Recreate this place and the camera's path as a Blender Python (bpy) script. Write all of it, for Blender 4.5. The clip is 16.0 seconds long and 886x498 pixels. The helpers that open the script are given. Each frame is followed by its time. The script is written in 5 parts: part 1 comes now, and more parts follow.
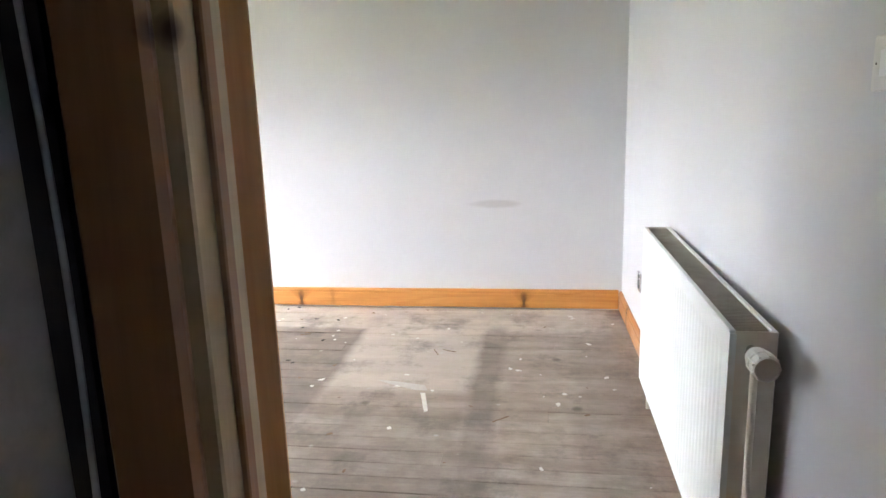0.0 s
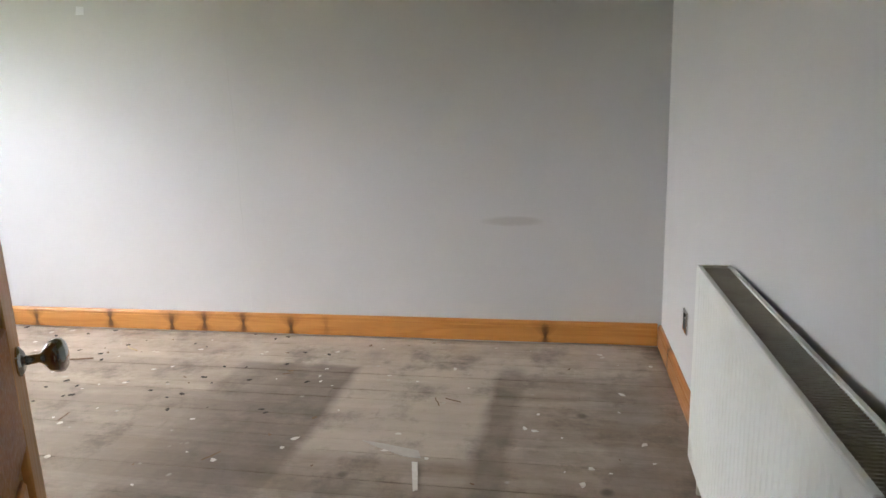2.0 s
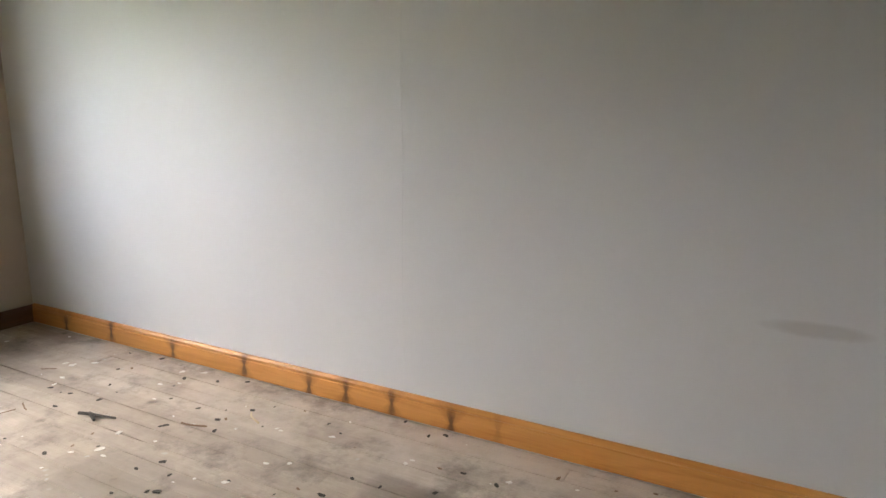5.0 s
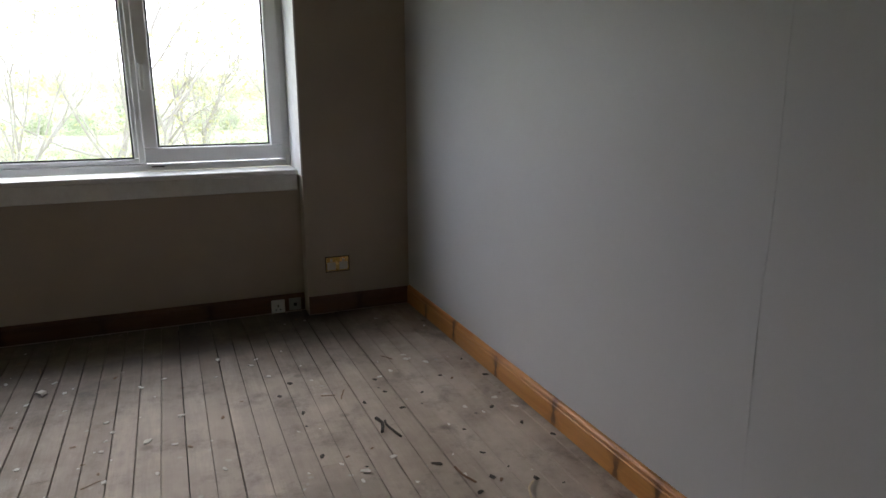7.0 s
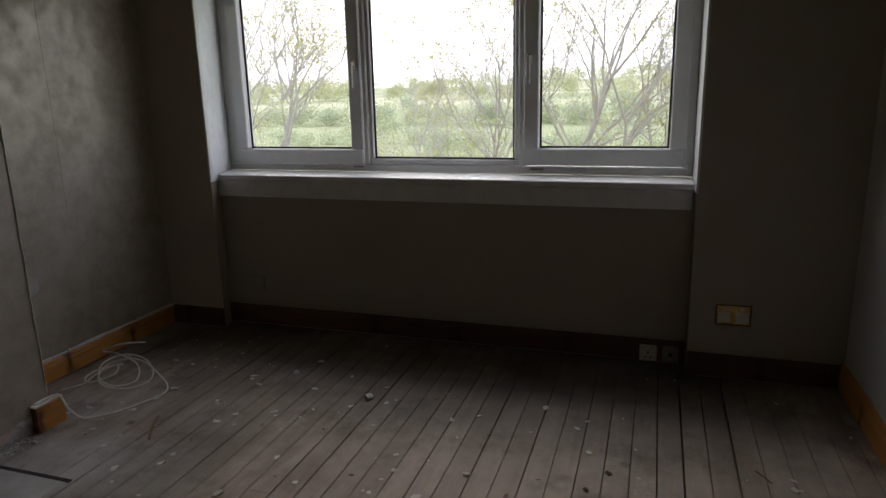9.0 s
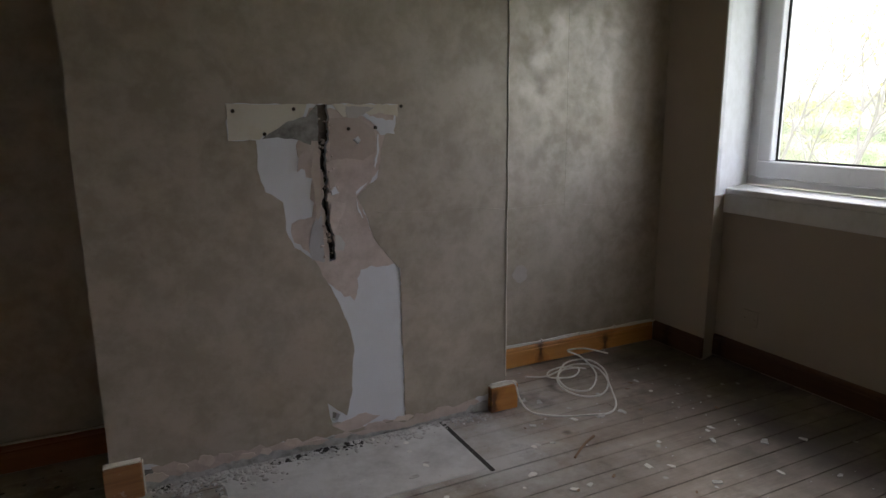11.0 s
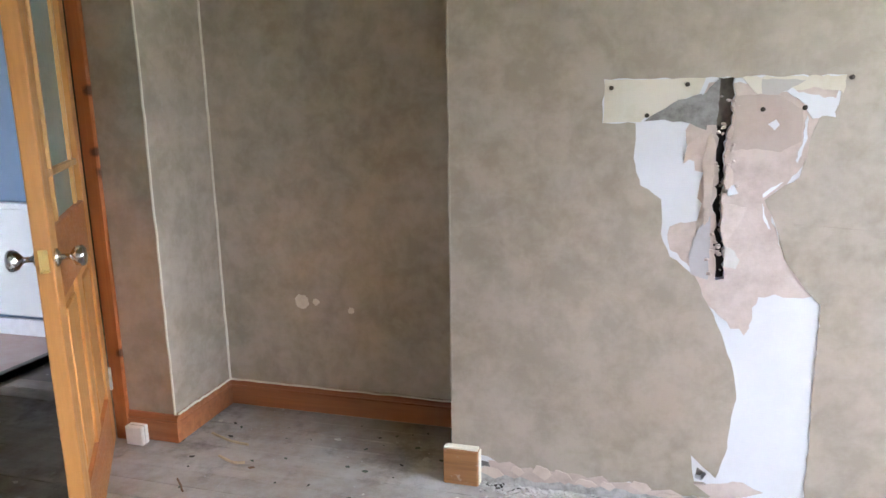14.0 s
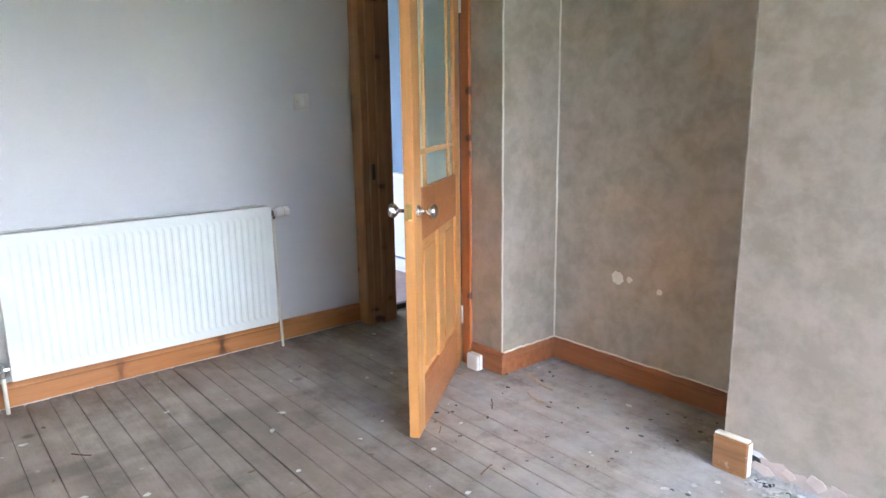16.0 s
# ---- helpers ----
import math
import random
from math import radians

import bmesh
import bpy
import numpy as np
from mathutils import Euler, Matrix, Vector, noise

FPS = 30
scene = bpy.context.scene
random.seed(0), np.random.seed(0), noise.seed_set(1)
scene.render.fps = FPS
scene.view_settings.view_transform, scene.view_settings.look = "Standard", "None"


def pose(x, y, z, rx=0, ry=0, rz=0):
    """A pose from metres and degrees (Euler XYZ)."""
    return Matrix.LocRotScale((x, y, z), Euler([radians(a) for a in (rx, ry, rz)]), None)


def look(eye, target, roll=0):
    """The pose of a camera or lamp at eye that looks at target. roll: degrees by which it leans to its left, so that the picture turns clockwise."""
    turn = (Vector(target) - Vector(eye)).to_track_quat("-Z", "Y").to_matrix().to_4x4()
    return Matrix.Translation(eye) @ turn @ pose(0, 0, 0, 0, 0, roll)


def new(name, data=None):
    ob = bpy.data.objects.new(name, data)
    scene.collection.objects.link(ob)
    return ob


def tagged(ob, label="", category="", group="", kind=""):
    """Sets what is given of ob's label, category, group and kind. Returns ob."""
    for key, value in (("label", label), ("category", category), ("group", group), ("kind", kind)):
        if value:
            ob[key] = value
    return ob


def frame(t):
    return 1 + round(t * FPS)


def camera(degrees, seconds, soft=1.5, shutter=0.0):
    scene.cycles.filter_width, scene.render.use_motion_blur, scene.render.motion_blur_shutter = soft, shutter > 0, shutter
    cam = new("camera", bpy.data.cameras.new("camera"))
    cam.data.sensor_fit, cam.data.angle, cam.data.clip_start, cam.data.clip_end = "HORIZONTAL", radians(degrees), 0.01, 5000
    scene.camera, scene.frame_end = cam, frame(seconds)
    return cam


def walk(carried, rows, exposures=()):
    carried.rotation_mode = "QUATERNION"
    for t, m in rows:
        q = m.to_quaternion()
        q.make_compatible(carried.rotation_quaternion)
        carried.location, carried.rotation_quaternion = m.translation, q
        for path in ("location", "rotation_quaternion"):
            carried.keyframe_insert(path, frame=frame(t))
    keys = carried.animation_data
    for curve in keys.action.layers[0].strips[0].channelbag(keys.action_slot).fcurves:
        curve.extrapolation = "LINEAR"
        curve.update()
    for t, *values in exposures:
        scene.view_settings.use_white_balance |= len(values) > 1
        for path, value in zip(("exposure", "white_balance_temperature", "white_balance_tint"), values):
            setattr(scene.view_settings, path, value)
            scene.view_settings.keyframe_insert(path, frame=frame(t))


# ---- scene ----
cam = camera(67.8, 16.0)
PATH = [
    (0, (0.267, 0.31, 1.258), (-0.025, 2.242, 0.831), -1.8),
    (0.5, (0.244, 0.497, 1.261), (-0.057, 2.429, 0.84), -1.5),
    (1, (0.26, 0.651, 1.252), (0.05, 2.592, 0.821), -1.7),
    (1.5, (0.294, 0.788, 1.252), (0.018, 2.724, 0.833), -1.7),
    (2, (0.299, 0.903, 1.256), (-0.083, 2.82, 0.833), -2.0),
    (2.5, (0.222, 1.01, 1.261), (-0.136, 2.932, 0.84), -1.7),
    (3, (0.166, 1.147, 1.261), (-0.149, 3.075, 0.832), -1.6),
    (3.2, (0.153, 1.21, 1.261), (-0.205, 3.131, 0.833), -1.8),
    (5.3, (-0.151, 2.162, 1.337), (-1.214, 3.799, 0.901), 0.4),
    (5.5, (-0.18, 2.27, 1.335), (-1.347, 3.828, 0.873), 0.1),
    (6, (-0.211, 2.537, 1.321), (-1.625, 3.878, 0.87), 0.0),
    (6.5, (-0.239, 2.742, 1.328), (-1.809, 3.89, 0.861), -0.5),
    (7, (-0.334, 2.904, 1.338), (-2.132, 3.649, 0.878), -0.2),
    (7.5, (-0.538, 3.082, 1.343), (-2.431, 3.524, 0.873), -0.5),
    (8, (-0.733, 3.236, 1.395), (-2.658, 3.484, 0.912), -0.4),
    (8.5, (-0.901, 3.378, 1.376), (-2.834, 3.216, 0.892), -0.7),
    (9, (-1.126, 3.444, 1.334), (-2.975, 2.841, 0.868), -1.3),
    (9.5, (-1.299, 3.443, 1.296), (-3.035, 2.559, 0.845), -1.5),
    (10, (-1.407, 3.42, 1.293), (-2.916, 2.185, 0.846), -1.6),
    (10.2, (-1.452, 3.417, 1.295), (-2.857, 2.063, 0.854), -1.4),
    (12.3, (-1.704, 3.239, 1.244), (-1.861, 1.283, 0.858), -0.6),
    (12.5, (-1.72, 3.207, 1.234), (-1.865, 1.25, 0.846), -0.8),
    (13, (-1.805, 3.128, 1.216), (-1.96, 1.172, 0.829), -1.0),
    (13.5, (-1.922, 3.092, 1.227), (-1.737, 1.139, 0.835), -1.0),
    (14, (-2.004, 3.056, 1.229), (-1.48, 1.168, 0.828), -0.9),
    (14.5, (-2.103, 2.97, 1.223), (-1.306, 1.18, 0.822), -1.0),
    (15, (-2.231, 2.94, 1.236), (-1.205, 1.269, 0.842), -1.0),
    (15.5, (-2.365, 3.007, 1.246), (-0.969, 1.631, 0.847), -0.7),
    (16, (-2.488, 3.162, 1.229), (-0.976, 1.916, 0.826), -0.8),
]
EXPOSURES = [(0, 5.55, 5950, 13), (0.5, 5.15, 5950, 13), (1, 4.85, 6000, 13), (1.5, 4.45, 6200, 12), (2, 4.35, 6300, 12), (3, 4.3, 6400, 12), (5.5, 3.85, 6500, 12), (6, 3.2, 6450, 12), (6.5, 2.75, 6350, 12), (7, 2.15, 6200, 13), (7.5, 1.8, 6150, 14), (8, 1.4, 6200, 15),
             (8.5, 1.15, 6200, 15), (9, 1.0, 6500, 15), (10.2, 1.0, 6500, 15), (12.3, 4.2, 6100, 14), (13, 4.1, 5950, 13), (13.5, 4.4, 6050, 13), (14, 4.7, 5950, 13), (14.5, 4.7, 5800, 13), (15, 5.05, 5600, 13), (15.5, 5.4, 5600, 12), (16, 5.2, 5500, 12)]
walk(cam, [(t, look(eye, target, roll)) for t, eye, target, roll in PATH], EXPOSURES)

# ---- world, light, exposure ----
world = bpy.data.worlds.new("world")
scene.world = world
world.use_nodes = True
wnt = world.node_tree
wnt.nodes.clear()
sky = wnt.nodes.new("ShaderNodeTexSky")
sky.sky_type = "NISHITA"
sky.sun_disc = False
sky.sun_elevation = radians(36)
sky.sun_rotation = radians(-108)
sky.air_density, sky.dust_density, sky.ozone_density = 1.0, 6.0, 1.0
haze = wnt.nodes.new("ShaderNodeMixRGB")
haze.inputs[0].default_value = 0.8
haze.inputs[2].default_value = (8.5, 9.0, 10.4, 1)
wbg = wnt.nodes.new("ShaderNodeBackground")
wbg.inputs[1].default_value = 0.15
wout = wnt.nodes.new("ShaderNodeOutputWorld")
wnt.links.new(sky.outputs[0], haze.inputs[1])
wnt.links.new(haze.outputs[0], wbg.inputs[0])
wnt.links.new(wbg.outputs[0], wout.inputs[0])

sun = new("sun", bpy.data.lights.new("sun", "SUN"))
sun.data.energy, sun.data.angle, sun.data.color = 0.5, radians(65), (1.0, 0.96, 0.9)
sun.rotation_euler = (radians(54), 0, radians(-72))


# ---- materials ----
def rgb(c, k=1.0):
    return (c[0] * k, c[1] * k, c[2] * k, 1)


def material(name, roughness=0.6, metallic=0.0, specular=0.5):
    m = bpy.data.materials.new(name)
    m.use_nodes = True
    nt = m.node_tree
    b = nt.nodes["Principled BSDF"]
    b.inputs["Roughness"].default_value = roughness
    b.inputs["Metallic"].default_value = metallic
    b.inputs["Specular IOR Level"].default_value = specular
    return m, nt, b


def coords(nt, scale=(1, 1, 1), kind="Object"):
    tc = nt.nodes.new("ShaderNodeTexCoord")
    mp = nt.nodes.new("ShaderNodeMapping")
    mp.inputs["Scale"].default_value = scale
    nt.links.new(tc.outputs[kind], mp.inputs[0])
    return mp.outputs[0]


def place(nt, scale=(1, 1, 1)):
    """World position, so that neighbouring pieces do not repeat."""
    g = nt.nodes.new("ShaderNodeNewGeometry")
    mp = nt.nodes.new("ShaderNodeMapping")
    mp.inputs["Scale"].default_value = scale
    nt.links.new(g.outputs["Position"], mp.inputs[0])
    return mp.outputs[0]


def noise_tex(nt, vec, scale, detail=4.0, rough=0.55, distortion=0.0):
    n = nt.nodes.new("ShaderNodeTexNoise")
    n.inputs["Scale"].default_value = scale
    n.inputs["Detail"].default_value = detail
    n.inputs["Roughness"].default_value = rough
    n.inputs["Distortion"].default_value = distortion
    nt.links.new(vec, n.inputs["Vector"])
    return n.outputs[0]


def ramp(nt, fac, stops):
    r = nt.nodes.new("ShaderNodeValToRGB")
    e = r.color_ramp.elements
    while len(e) < len(stops):
        e.new(0.5)
    for el, (p, c) in zip(e, stops):
        el.position, el.color = p, rgb(c)
    nt.links.new(fac, r.inputs[0])
    return r.outputs[0]


def mix(nt, fac, a, b, blend="MIX"):
    x = nt.nodes.new("ShaderNodeMixRGB")
    x.blend_type = blend
    for i, v in ((0, fac), (1, a), (2, b)):
        if isinstance(v, (int, float)):
            x.inputs[i].default_value = v
        elif isinstance(v, tuple):
            x.inputs[i].default_value = rgb(v)
        else:
            nt.links.new(v, x.inputs[i])
    return x.outputs[0]


def maths(nt, op, a, b=0.0, c=0.0):
    x = nt.nodes.new("ShaderNodeMath")
    x.operation = op
    for i, v in enumerate((a, b, c)):
        if isinstance(v, (int, float)):
            x.inputs[i].default_value = v
        else:
            nt.links.new(v, x.inputs[i])
    return x.outputs[0]


def remap(nt, v, lo, hi, to0=0.0, to1=1.0):
    x = nt.nodes.new("ShaderNodeMapRange")
    nt.links.new(v, x.inputs[0])
    for i, q in enumerate((lo, hi, to0, to1)):
        x.inputs[1 + i].default_value = q
    return x.outputs[0]


def bump(nt, b, height, strength=0.3, distance=0.01):
    x = nt.nodes.new("ShaderNodeBump")
    x.inputs["Strength"].default_value = strength
    x.inputs["Distance"].default_value = distance
    nt.links.new(height, x.inputs["Height"])
    nt.links.new(x.outputs[0], b.inputs["Normal"])


def plaster_paint(name, base, stain_shade, roughness=0.75, amount=0.5, smudge=0.0, specular=0.3):
    """Emulsion on plaster: faint roller texture, patchy tone, a few scuffs."""
    m, nt, b = material(name, roughness, specular=specular)
    p = place(nt)
    big = noise_tex(nt, p, 1.3, 5, 0.6)
    mid = noise_tex(nt, p, 9.0, 5, 0.6)
    scuff = remap(nt, noise_tex(nt, p, 3.1, 8, 0.72), 0.62, 0.74)
    c = mix(nt, maths(nt, "MULTIPLY", remap(nt, big, 0.42, 0.75), amount), base, stain_shade)
    c = mix(nt, maths(nt, "MULTIPLY", scuff, 0.25 * amount), c, stain_shade)
    c = mix(nt, maths(nt, "MULTIPLY", mid, 0.05), c, (0.5, 0.48, 0.45))
    sp = nt.nodes.new("ShaderNodeSeparateXYZ")
    nt.links.new(p, sp.inputs[0])
    ex = maths(nt, "DIVIDE", maths(nt, "SUBTRACT", sp.outputs[0], -0.005), 0.165)
    ez = maths(nt, "DIVIDE", maths(nt, "SUBTRACT", sp.outputs[2], 0.661), 0.028)
    e2 = maths(nt, "ADD", maths(nt, "MULTIPLY", ex, ex), maths(nt, "MULTIPLY", ez, ez))
    e2 = maths(nt, "ADD", e2, maths(nt, "MULTIPLY", maths(nt, "SUBTRACT", mid, 0.5), 1.2))
    c = mix(nt, remap(nt, e2, 0.35, 1.1, 0.45 * smudge, 0.0), c, (0.36, 0.34, 0.33))
    nt.links.new(c, b.inputs["Base Color"])
    fine = noise_tex(nt, p, 320, 3, 0.6)
    h = maths(nt, "ADD", maths(nt, "MULTIPLY", fine, 0.25), maths(nt, "MULTIPLY", mid, 0.6))
    bump(nt, b, h, 0.18, 0.006)
    return m


def mottled_paper(name, dark, light, sheen):
    """Old sponged wallpaper with a faint pearl finish, bumps and painted-in orange reflections."""
    m, nt, b = material(name, 0.5, specular=0.5)
    p = place(nt)
    blot = noise_tex(nt, p, 10.0, 5, 0.58, 0.3)
    dab = noise_tex(nt, p, 31.0, 4, 0.6, 0.2)
    cloud = noise_tex(nt, p, 1.6, 4, 0.55)
    grain = noise_tex(nt, p, 140, 3, 0.6)
    sponge = remap(nt, maths(nt, "ADD", maths(nt, "MULTIPLY", blot, 0.72), maths(nt, "MULTIPLY", dab, 0.28)), 0.40, 0.60)
    f = maths(nt, "ADD", maths(nt, "MULTIPLY", sponge, 0.26), maths(nt, "MULTIPLY", cloud, 0.78))
    c = ramp(nt, f, [(0.30, dark), (0.52, tuple(0.5 * (a + d) for a, d in zip(dark, light))), (0.78, light)])
    # warm patches paint in orange thrown back by the pine door and skirting
    warm_reflect = remap(nt, noise_tex(nt, p, 1.9, 3, 0.5, 0.4), 0.56, 0.75)
    c = mix(nt, maths(nt, "MULTIPLY", warm_reflect, 0.2), c, (0.34, 0.24, 0.15))
    c = mix(nt, maths(nt, "MULTIPLY", grain, 0.12), c, dark)
    nt.links.new(c, b.inputs["Base Color"])
    nt.links.new(remap(nt, sponge, 0.0, 1.0, 0.54, 0.40), b.inputs["Roughness"])
    nt.links.new(remap(nt, sponge, 0.0, 1.0, 0.3 * sheen, 0.9 * sheen), b.inputs["Metallic"])
    nt.links.new(remap(nt, sponge, 0.0, 1.0, 0.1 * sheen, 1.6 * sheen), b.inputs["Coat Weight"])
    b.inputs["Coat Roughness"].default_value = 0.3
    lumps = remap(nt, noise_tex(nt, p, 7.5, 2, 0.45), 0.52, 0.8)
    h = maths(nt, "ADD", maths(nt, "MULTIPLY", lumps, 0.9), maths(nt, "MULTIPLY", grain, 0.05))
    bump(nt, b, h, 0.07, 0.012)
    return m


def pine(name, axis, light, dark, knot=(0.05, 0.018, 0.008), roughness=0.42, knots=True, low=False, worn=0.0, rare=0.28):
    """Varnished pine with grain along the axis and dark knots."""
    m, nt, b = material(name, roughness, specular=0.45)
    s = [18.0, 18.0, 18.0]
    s["xyz".index(axis)] = 1.1
    p = place(nt, tuple(s))
    g1 = noise_tex(nt, p, 1.0, 6, 0.6, 1.2)
    s2 = [120.0, 120.0, 120.0]
    s2["xyz".index(axis)] = 4.0
    g2 = noise_tex(nt, place(nt, tuple(s2)), 1.0, 3, 0.6)
    f = maths(nt, "ADD", maths(nt, "MULTIPLY", g1, 0.8), maths(nt, "MULTIPLY", g2, 0.25))
    c = ramp(nt, f, [(0.3, dark), (0.5, tuple(0.45 * d + 0.55 * a for a, d in zip(light, dark))), (0.72, light)])
    info = nt.nodes.new("ShaderNodeObjectInfo")
    c = mix(nt, maths(nt, "MULTIPLY", info.outputs["Random"], 0.3), c, dark)
    if low:
        # knots of a skirting board: dark ovals half its height, at uneven steps
        sp = nt.nodes.new("ShaderNodeSeparateXYZ")
        nt.links.new(place(nt), sp.inputs[0])
        wob = noise_tex(nt, place(nt), 22.0, 4, 0.65)
        for steps, shift, half in ((3.5, 0.0, 0.012),):
            v = nt.nodes.new("ShaderNodeTexVoronoi")
            v.voronoi_dimensions = "1D"
            v.inputs["Scale"].default_value = 1.0
            nt.links.new(maths(nt, "ADD", maths(nt, "MULTIPLY", sp.outputs["xyz".index(axis)], steps), shift), v.inputs["W"])
            col = nt.nodes.new("ShaderNodeSeparateColor")
            nt.links.new(v.outputs["Color"], col.inputs[0])
            mid = maths(nt, "ADD", maths(nt, "MULTIPLY", col.outputs[1], 0.05), 0.035)
            up = maths(nt, "DIVIDE", maths(nt, "SUBTRACT", sp.outputs[2], mid), 0.030)
            # knots flare at the board's edges and pinch in the middle
            flare = maths(nt, "ADD", maths(nt, "MULTIPLY", maths(nt, "ABSOLUTE", up), 0.9), 0.55)
            across = maths(nt, "DIVIDE", maths(nt, "DIVIDE", v.outputs["Distance"], steps * half), flare)
            e2 = maths(nt, "ADD", maths(nt, "MULTIPLY", across, across), maths(nt, "MULTIPLY", maths(nt, "MULTIPLY", up, up), 0.3))
            e2 = maths(nt, "ADD", e2, maths(nt, "MULTIPLY", maths(nt, "SUBTRACT", wob, 0.5), 2.4))
            some = remap(nt, col.outputs[0], rare, rare + 0.05)
            c = mix(nt, maths(nt, "MULTIPLY", some, remap(nt, e2, 1.0, 9.0, 0.5, 0.0)), c, tuple(0.62 * q for q in dark))
            c = mix(nt, maths(nt, "MULTIPLY", some, remap(nt, e2, 0.25, 1.8, 0.8, 0.0)), c, knot)
    elif knots:
        s3 = [7.0, 7.0, 7.0]
        s3["xyz".index(axis)] = 11.0
        v = nt.nodes.new("ShaderNodeTexVoronoi")
        v.inputs["Scale"].default_value = 1.0
        v.inputs["Randomness"].default_value = 0.9
        wob = noise_tex(nt, place(nt), 14.0, 3, 0.6)
        vm = nt.nodes.new("ShaderNodeVectorMath")
        vm.operation = "ADD"
        nt.links.new(place(nt, tuple(s3)), vm.inputs[0])
        cv = nt.nodes.new("ShaderNodeCombineXYZ")
        for i in range(3):
            nt.links.new(maths(nt, "MULTIPLY", wob, 0.25), cv.inputs[i])
        nt.links.new(cv.outputs[0], vm.inputs[1])
        nt.links.new(vm.outputs[0], v.inputs["Vector"])
        pick = nt.nodes.new("ShaderNodeSeparateColor")
        nt.links.new(v.outputs["Color"], pick.inputs[0])
        some = remap(nt, pick.outputs[0], 0.66, 0.68)
        k = maths(nt, "MULTIPLY", some, remap(nt, v.outputs["Distance"], 0.14, 0.26, 1.0, 0.0))
        ring = maths(nt, "MULTIPLY", some, remap(nt, v.outputs["Distance"], 0.2, 0.48, 0.5, 0.0))
        c = mix(nt, ring, c, dark)
        c = mix(nt, maths(nt, "MULTIPLY", k, 0.9), c, knot)
    if worn:
        w = remap(nt, noise_tex(nt, place(nt), 21, 6, 0.7), 0.6, 0.72)
        c = mix(nt, maths(nt, "MULTIPLY", w, worn), c, (0.55, 0.5, 0.44))
    nt.links.new(c, b.inputs["Base Color"])
    nt.links.new(remap(nt, g2, 0.3, 0.7, roughness - 0.08, roughness + 0.15), b.inputs["Roughness"])
    bump(nt, b, f, 0.12, 0.004)
    return m


def box_mask(nt, p, x0, x1, y0, y1, soft):
    """1 inside a rectangle of the floor, with soft edges."""
    sep = nt.nodes.new("ShaderNodeSeparateXYZ")
    nt.links.new(p, sep.inputs[0])
    out = None
    for o, lo, hi in ((0, x0, x1), (1, y0, y1)):
        a = remap(nt, sep.outputs[o], lo - soft, lo + soft)
        c = remap(nt, sep.outputs[o], hi - soft, hi + soft, 1.0, 0.0)
        f = maths(nt, "MULTIPLY", a, c)
        out = f if out is None else maths(nt, "MULTIPLY", out, f)
    return out


